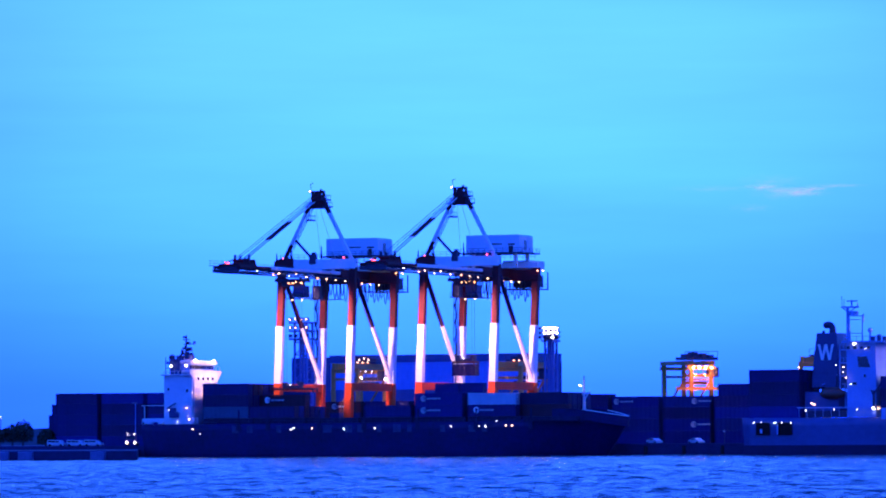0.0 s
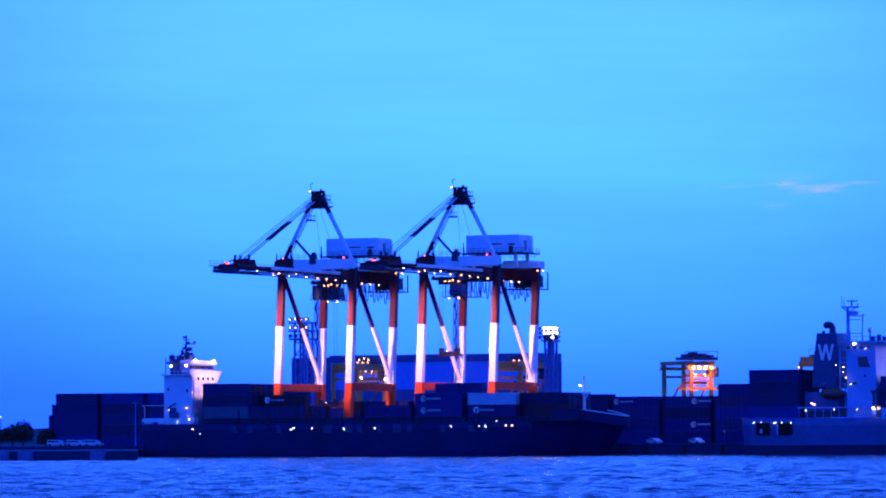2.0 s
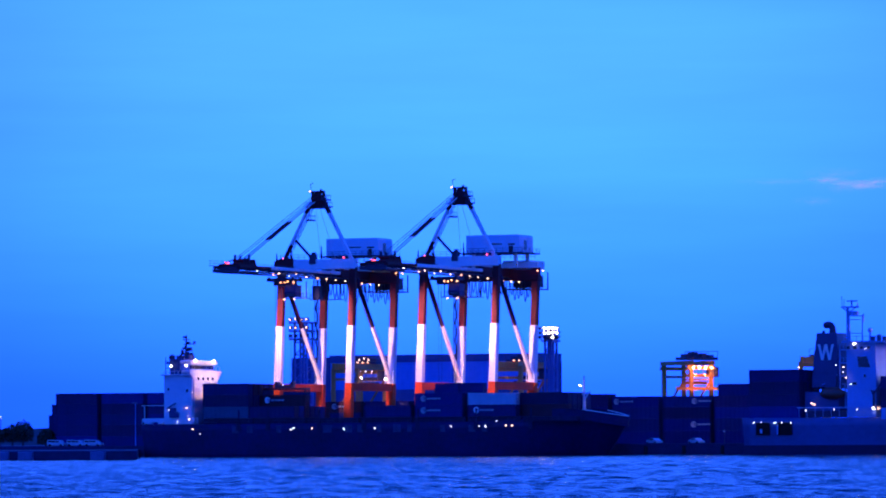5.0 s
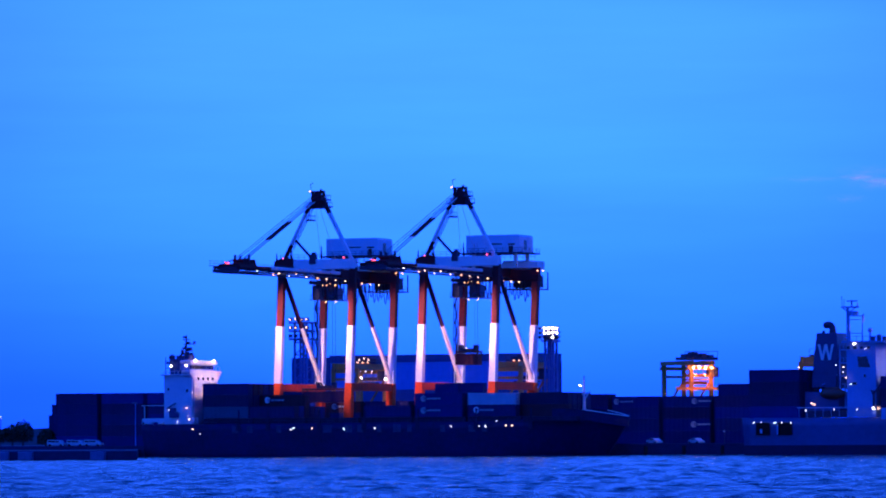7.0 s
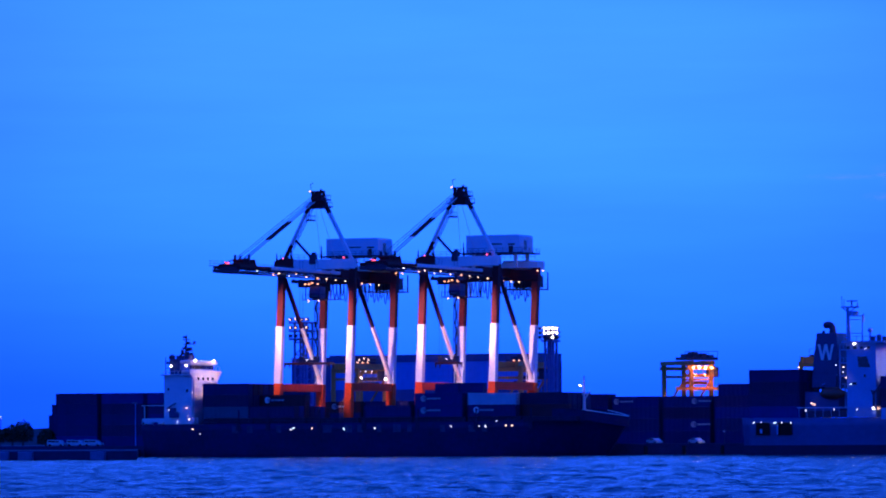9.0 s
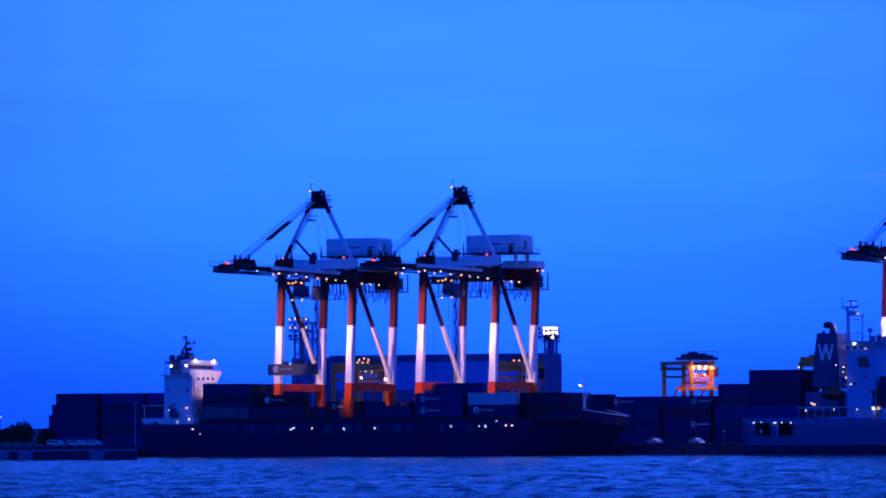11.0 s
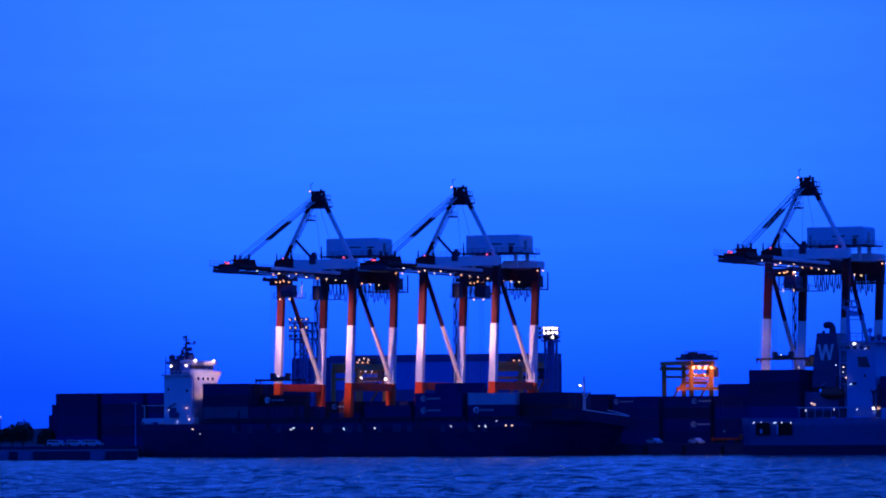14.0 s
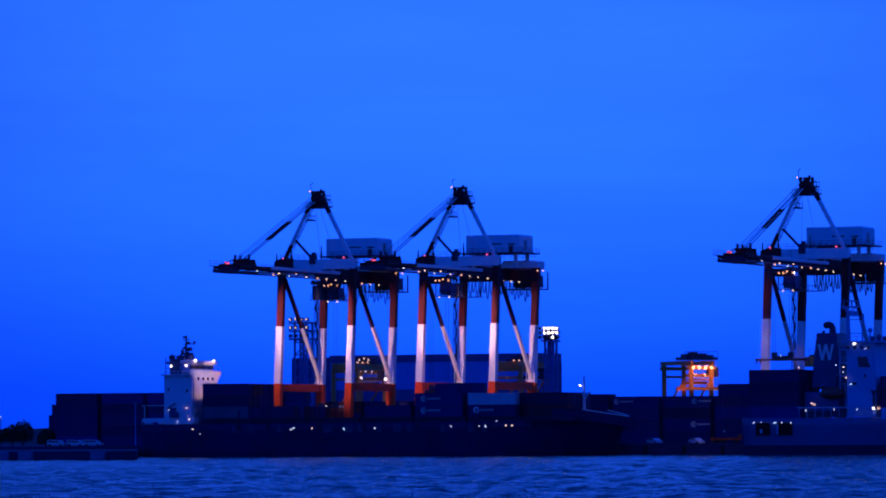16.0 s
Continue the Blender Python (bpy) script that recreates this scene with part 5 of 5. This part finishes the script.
def build_truck():
    t = thing("truck", "dark tractor truck with headlights and roof lamps on", "truck")
    bm = bmesh.new()
    prism(bm, [(-1.25, 0.7), (1.25, 0.7), (1.25, 2.6), (1.1, 3.0), (-1.1, 3.0), (-1.25, 2.6)], -1.2, 1.2, "y")
    cab = part("cab", bm, CONT["navy"], t, bevel=0.08)
    bm = bmesh.new()
    box(bm, (0, -1.22, 2.1), (2.1, 0.05, 0.8))
    part("windscreen", bm, M_GLASS, cab)
    bm = bmesh.new()
    box(bm, (0, 4.5, 0.95), (2.4, 7.0, 0.35))
    part("chassis", bm, M_STEEL, t)
    for x in (-1.05, 1.05):
        for y in (-0.4, 4.0, 6.5):
            bm = bmesh.new()
            rod(bm, (x - 0.15, y, 0.5), (x + 0.15, y, 0.5), 0.5, n=14)
            part("wheel", bm, M_RUBBER, t)
    for x in (-0.95, 0.95):
        shared("headlight", LAMP_F, t, pose(x, -1.4, 0.95), "bright headlight")
        shared("roof_lamp", LAMP_S, t, pose(x * 0.8, -1.3, 2.9), "small roof lamp")
    return t


truck = build_truck()

sl_ob = thing("street_lamp", "slim unlit lamp post beside the container stack", "lamp post")
bm = bmesh.new()
rod(bm, (-53.4, 32, QZ), (-53.4, 32, 12.6), 0.14, 0.08)
part("post", bm, M_SHED, sl_ob)
bm = bmesh.new()
box(bm, (-53.4, 31.6, 12.7), (1.3, 0.6, 0.3))
part("lamp_head", bm, M_PALE, sl_ob, bevel=0.08)

# nearer pier beyond the stern with pale blocks
bm = bmesh.new()
prism(bm, [(-34.5, -3.0), (-130, -3.0), (-130, -215), (74.7, -215)], -1.0, 1.7, "z")
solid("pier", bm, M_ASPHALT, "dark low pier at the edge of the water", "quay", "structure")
for x in (46.9, 51.9, 66.9):
    bm = bmesh.new()
    box(bm, (x, -215.4, 0.55), (2.9, 0.9, 2.1))
    solid("fender_block", bm, M_PALE, "pale concrete fender block on the pier face", "fender", bevel=0.08)
for k in range(22):
    bm = bmesh.new()
    rod(bm, (20 + k * 9.0, -4.7, 0.1), (20 + k * 9.0, -4.7, 2.0), 0.45, n=12)
    solid("rubber_fender", bm, M_RUBBER, "black rubber fender on the quay wall", "fender")


# ---- far shore and trees ----
def build_far_shore():
    bm = bmesh.new()
    rng = random.Random(3)
    x, prev = -2600.0, None
    while x < 1400:
        h = 12 + 3.5 * noise.noise((x * 0.004, 0, 0)) + 1.6 * rng.random()
        v = [bm.verts.new((x, 1700, 0)), bm.verts.new((x, 1700, h)), bm.verts.new((x, 1900, h * 0.9)), bm.verts.new((x, 1900, 0))]
        if prev:
            for i in range(3):
                bm.faces.new((prev[i], v[i], v[i + 1], prev[i + 1]))
        prev = v
        x += 9 + 9 * rng.random()
    bmesh.ops.recalc_face_normals(bm, faces=bm.faces)
    solid("far_shore", bm, M_FAR, "low hazy wooded shore far across the harbour", "shore", "structure")


build_far_shore()


def build_tree(x, y, h, w, seed):
    rng = random.Random(seed)
    t = thing("tree", "dark round-crowned tree at the edge of the quay", "tree", "trees")
    bm = bmesh.new()
    rod(bm, (0, 0, 0), (0.1, 0, h * 0.6), 0.22, 0.1)
    for k in range(7):
        a, z = rng.uniform(0, 6.28), h * rng.uniform(0.3, 0.6)
        rod(bm, (0, 0, z), (math.cos(a) * w * 0.35, math.sin(a) * w * 0.35, z + h * 0.25), 0.09, 0.03, n=5)
    part("trunk", bm, M_BARK, t)
    verts, faces = [], []
    for k in range(900):
        a, r = rng.uniform(0, 6.28), w / 2 * math.sqrt(rng.random())
        top = h * (0.62 + 0.38 * math.sqrt(max(0, 1 - (2 * r / w) ** 2))) + rng.gauss(0, 0.2)
        z = h * 0.22 + (top - h * 0.22) * rng.random() ** 0.7
        c = Vector((math.cos(a) * r, math.sin(a) * r, z))
        d, e = Vector((rng.gauss(0, 1), rng.gauss(0, 1), rng.gauss(0, 1))).normalized() * 0.34, Vector((rng.gauss(0, 1), rng.gauss(0, 1), rng.gauss(0, 1))).normalized() * 0.26
        i = len(verts)
        verts += [c - d, c + e, c + d, c - e]
        faces.append((i, i + 1, i + 2, i + 3))
    me = bpy.data.meshes.new("crown")
    me.from_pydata([tuple(v) for v in verts], [], faces)
    me.materials.append(M_LEAF)
    ob = new("crown", me)
    ob.parent = t
    t.matrix_basis = pose(x, y, QZ)


for i, (x, y, h, w) in enumerate([(-88.5, 40, 6.2, 5.2), (-92.5, 42, 5.4, 5), (-96, 38, 4.8, 6), (-84, 44, 4.2, 4), (-101, 40, 5, 6), (-80, 36, 3.0, 4)]):
    build_tree(x, y, h, w, 20 + i)
pole = thing("harbour_light", "small lit harbour light on a slim pole", "lamp post")
bm = bmesh.new()
rod(bm, (-94.6, 40, QZ), (-94.6, 40, 9.5), 0.1)
part("post", bm, M_STEEL, pole)
shared("lamp", LAMP_S, pole, pose(-94.6, 40, 9.7))


# ---- drifting cloud ----
def wisp_material(density):
    m = bpy.data.materials.new("glowing_sunlit_cloud")
    m.use_nodes = True
    n, l = m.node_tree.nodes, m.node_tree.links
    n.clear()
    out, mix, tr, em = n.new("ShaderNodeOutputMaterial"), n.new("ShaderNodeMixShader"), n.new("ShaderNodeBsdfTransparent"), n.new("ShaderNodeEmission")
    # the pink evening light on the cloud is put in as emission
    em.inputs["Color"].default_value, em.inputs["Strength"].default_value = (0.80, 0.58, 1.0, 1), 1.15
    co, gr, no, mp = n.new("ShaderNodeTexCoord"), n.new("ShaderNodeTexGradient"), n.new("ShaderNodeTexNoise"), n.new("ShaderNodeMapping")
    gr.gradient_type = "QUADRATIC_SPHERE"
    mp.inputs["Scale"].default_value = (2.5, 1, 1.2)
    no.inputs["Scale"].default_value, no.inputs["Detail"].default_value = 1.6, 5
    l.new(co.outputs["Object"], gr.inputs[0])
    l.new(co.outputs["Object"], mp.inputs[0])
    l.new(mp.outputs[0], no.inputs["Vector"])
    mul = n.new("ShaderNodeMath")
    mul.operation = "MULTIPLY"
    r2 = n.new("ShaderNodeMapRange")
    r2.inputs["From Min"].default_value, r2.inputs["From Max"].default_value = 0.34, 0.62
    l.new(no.outputs["Fac"], r2.inputs["Value"])
    l.new(gr.outputs["Fac"], mul.inputs[0])
    l.new(r2.outputs[0], mul.inputs[1])
    thin = n.new("ShaderNodeMath")
    thin.operation, thin.inputs[1].default_value = "MULTIPLY", density
    l.new(mul.outputs[0], thin.inputs[0])
    l.new(thin.outputs[0], mix.inputs[0])
    l.new(tr.outputs[0], mix.inputs[1])
    l.new(em.outputs[0], mix.inputs[2])
    l.new(mix.outputs[0], out.inputs[0])
    return m


def build_cloud():
    core, mid, haze = wisp_material(0.5), wisp_material(0.3), wisp_material(0.11)
    c = thing("cloud", "thin pink-lit cloud wisp low in the sky", "cloud")
    for dx, dz, w, h, m in ((11, -0.6, 25, 5.4, core), (-6, 0.9, 30, 4.2, mid), (-20, 3.6, 22, 4.0, core), (14, -2.4, 34, 4.2, mid), (44, 4.4, 36, 2.6, mid), (24, 1.8, 22, 3.0, core), (-6, -3, 36, 8, haze), (-64, 2.2, 50, 4.5, haze), (-12, 9, 40, 8, haze), (-30, -15, 26, 6, haze)):
        bm = bmesh.new()
        bmesh.ops.create_uvsphere(bm, u_segments=32, v_segments=16, radius=1.0)
        bmesh.ops.delete(bm, geom=[v for v in bm.verts if v.co.y > 0.02], context="VERTS")
        for v in bm.verts:
            v.co.y *= 0.02
        ob = part("wisp", bm, m, c)
        ob.matrix_basis = Matrix.Translation((dx, 0, dz)) @ Matrix.Diagonal((w, 30, h, 1))
    return c


cloud = build_cloud()


lamp_post = thing("quay_lamp", "low quay lamp post with a white globe", "lamp post")
bm = bmesh.new()
rod(bm, (106.6, 6, QZ), (106.6, 6, 5.0), 0.08)
part("post", bm, M_STEEL, lamp_post)
bm = bmesh.new()
ball(bm, (106.6, 5.8, 5.1), 0.24)
part("lamp_globe", bm, M_MARK, lamp_post, "white globe")


def build_trailer():
    t = thing("flatbed_trailer", "orange flatbed trailer rolling along the quay", "trailer")
    bm = bmesh.new()
    box(bm, (0, 0, 1.15), (6.6, 2.3, 0.5))
    part("bed", bm, M_ORANGE, t, bevel=0.05)
    bm = bmesh.new()
    box(bm, (3.2, 0, 1.75), (0.2, 2.3, 0.9))
    part("headboard", bm, M_ORANGE, t)
    for x in (-2.2, -1.0, 2.2):
        for y in (-0.95, 0.95):
            bm = bmesh.new()
            rod(bm, (x, y - 0.15, 0.48), (x, y + 0.15, 0.48), 0.48, n=14)
            part("wheel", bm, M_RUBBER, t)
    return t


trailer = build_trailer()


# ---- motion ----
# seconds, place across the quay, height of the twist locks
HOIST_A = [(0, -12.2, 14.7), (0.8, -12.2, 14.7), (1.0, -12.2, 18.1), (1.2, -11.0, 20.7), (1.4, -3.9, 20.7), (1.6, 3.1, 19.5), (1.8, 6.7, 16.3), (2.0, 6.7, 10.9), (4.0, 6.7, 10.3), (4.2, 1.6, 19.0), (4.5, -11.9, 19.6), (4.8, -16.4, 14.7), (6.1, -16.4, 15.9), (6.3, -14.3, 19.2), (6.5, -8.9, 21.3), (6.7, -2.9, 21.4), (6.9, 3.4, 18.6), (7.0, 5.8, 14.8), (7.1, 6.7, 10.2), (7.3, 6.7, 10.2), (8.7, 6.7, 10.3), (8.9, -0.2, 20.0), (9.1, -7.1, 20.7), (9.2, -11.6, 20.8), (9.6, -16.4, 14.7), (10.8, -16.4, 14.6), (11.1, -8.0, 21.1), (11.3, 0.1, 20.5), (11.5, 3.1, 16.4), (11.7, 6.7, 10.2), (12.9, 6.7, 10.3), (13.1, -0.5, 20.9), (13.3, -8.9, 20.9), (13.5, -15.2, 20.2), (13.7, -17.8, 18.6), (13.9, -18.7, 17.2), (14.1, -18.7, 16.4), (14.5, -17.3, 16.3), (14.7, -16.4, 19.7), (14.9, -14.6, 20.5), (15.1, -4.2, 20.5), (15.2, 0.4, 20.7), (15.3, 2.5, 19.5), (15.5, 6.7, 14.8), (15.7, 6.7, 10.2), (16, 6.7, 10.2)]
HOIST_B = [(0, 4.1, 20.6), (0.2, 10.5, 20.3), (0.4, 12.1, 13.9), (0.6, 12.0, 9.4), (1.4, 12.0, 9.5), (1.6, 7.3, 16.7), (1.8, -0.7, 21.9), (2.0, -5.1, 22.1), (2.2, -5.8, 20.4), (2.4, -5.8, 18.8), (2.6, -5.5, 16.9), (2.8, -4.9, 15.8), (3.2, -5.2, 13.9), (6.3, -5.9, 15.1), (6.5, -5.8, 19.4), (6.7, -4.8, 23.6), (6.9, 1.9, 23.3), (7.1, 9.3, 22.2), (7.3, 12.8, 17.1), (7.5, 12.7, 9.4), (8.5, 12.0, 9.5), (8.7, 2.8, 18.9), (8.9, -3.3, 20.5), (9.1, -7.7, 19.7), (9.2, -9.0, 18.8), (9.6, -9.0, 13.8), (11.5, -9.0, 13.8), (11.7, -9.0, 16.3), (11.9, -9.0, 16.9), (12.1, -9.0, 19.8), (12.3, -5.8, 23.5), (12.5, 3.2, 23.3), (12.7, 8.6, 19.3), (12.9, 10.4, 10.1), (13.9, 10.4, 9.5), (14.1, 5.7, 17.3), (14.3, -1.7, 20.8), (14.5, -7.0, 21.2), (14.7, -9.3, 19.4), (14.9, -9.6, 17.9), (15.5, -10.2, 17.6), (15.7, -10.6, 16.2), (15.9, -10.6, 13.8), (16, -10.6, 13.8)]
ROLL_C = [(0, 178), (9.2, 166), (11.3, 142.2), (11.5, 140.1), (11.7, 137.7), (11.9, 135.3), (12.1, 132.8), (12.3, 130.8), (12.5, 128.8), (12.7, 126.6), (13.0, 123.5), (13.3, 120.9), (13.6, 119.3), (14.0, 118.45), (14.5, 118.33), (16, 118.33)]
TRUCK = [(0, -44.2), (0.1, -44.8), (0.2, -43.4), (0.3, -39.2), (7.9, -39.2), (8.0, -43.1), (8.1, -45.3), (8.2, -46.9), (8.3, -47.2), (8.4, -45.3), (8.5, -39.2), (12.4, -39.2), (12.5, -44.1), (12.6, -45.9), (12.8, -43.8), (12.9, -39.2), (16, -39.2)]
CLOUD = [(0, [-929.3, 2964.2, 221.9]), (1.5, [-916.2, 2968.8, 223.8]), (3.5, [-894.7, 2976.1, 226.1]), (7.0, [-849.8, 2991.2, 229.6]), (9, [-819.3, 3001.1, 231.2]), (16, [-718.5, 3032.3, 233.5])]
# boxes lifted: hoist, colour, long, emblem, seconds of lift and landing, resting place after, height in the hold before
LIFTS = [("a", "blue", True, False, 0.9, 2.0, 22.0, 5.6), ("a", "dusk-blued brown", True, False, 6.1, 7.3, 34.0, 5.6), ("a", "grey", True, True, 10.8, 11.7, 47.0, 2.9), ("a", "dark red", True, True, 14.5, 15.7, None, 0.2),
         ("b", "dusk-blued brown", False, False, 0.0, 0.6, 60.0, 0.0), ("b", "dark red", False, False, 6.3, 7.5, 68.0, 5.6), ("b", "dusk-blued green", False, False, 11.7, 12.9, 76.0, 5.6)]
LIFTED = [container(9.5 if h == "a" else 45.03, -13, 3, tone, long, CH, logo, "containers being lifted") for h, tone, long, logo, *_ in LIFTS]


def value(rows, t):
    for a, b in zip(rows, rows[1:]):
        if a[0] <= t <= b[0]:
            f = (t - a[0]) / (b[0] - a[0])
            return [p + (q - p) * f for p, q in zip(a[1:], b[1:])]
    return list(rows[-1][1:])


def motions():
    for rows, trolley, spreader, x in ((HOIST_A, trolley_a, spreader_a, 9.5), (HOIST_B, trolley_b, spreader_b, 45.03)):
        walk(trolley, [(t, pose(x, y, 39.7)) for t, y, z in rows])
        walk(spreader, [(t, pose(x, y, z)) for t, y, z in rows])
    for ob, (h, tone, long, logo, t0, t1, rest, deep) in zip(LIFTED, LIFTS):
        rows, x = (HOIST_A, 9.5) if h == "a" else (HOIST_B, 45.03)
        y0, z0 = value(rows, t0)
        y1, z1 = value(rows, t1)
        hold = pose(x, y0, deep) if rest else pose(10.2, -18.16, DECK + CH)
        path = [(0.0, hold), (t0 - 0.15, hold)] if t0 > 0 else []
        times = sorted({t0, t1, *[r[0] for r in rows if t0 < r[0] < t1]})
        path += [(t, pose(x, value(rows, t)[0], value(rows, t)[1] - CH)) for t in times]
        if rest is None:
            path.append((16.0, pose(x, y1, z1 - CH)))
        else:
            path += [(t1 + 0.3, pose(x, y1, QZ)), (t1 + 0.8, pose(rest, y1 + 3, QZ)), (16.0, pose(rest, y1 + 3, QZ))]
        walk(ob, path)
    walk(crane_c, [(t, pose(x, 0, 0)) for t, x in ROLL_C])
    hang = [(0.0, 2.0, 35.6), (9.2, 2.0, 35.6), (12.6, 0.0, 35.6), (13.0, -6.0, 30.0), (13.3, -12.0, 21.0), (13.6, -15.0, 20.6), (14.5, -15.0, 19.6), (15.0, -15.0, 15.0), (15.5, -14.0, 20.5), (16.0, -15.0, 20.0)]
    times = sorted({r[0] for r in ROLL_C} | {r[0] for r in hang})
    walk(trolley_c, [(t, pose(value(ROLL_C, t)[0] + 9.5, value(hang, t)[0], 39.7)) for t in times])
    walk(spreader_c, [(t, pose(value(ROLL_C, t)[0] + 9.5, *value(hang, t))) for t in times])
    walk(truck, [(t, pose(x, 12, QZ, 0, 0, 22)) for t, x in TRUCK])
    walk(trailer, [(t, pose(x, 5, QZ)) for t, x in ((0.0, 116.5), (12.8, 116.5), (13.2, 111.5), (13.6, 109.0), (14.2, 107.4), (16.0, 107.4))])
    walk(cloud, [(t, pose(*p, 0, 0, 23.7)) for t, p in CLOUD])
    walk(WATER, [(t, pose(-0.5 * t, 0.35 * t - 6, 0)) for t in (0.0, 4.0, 8.0, 12.0, 16.0)])


motions()
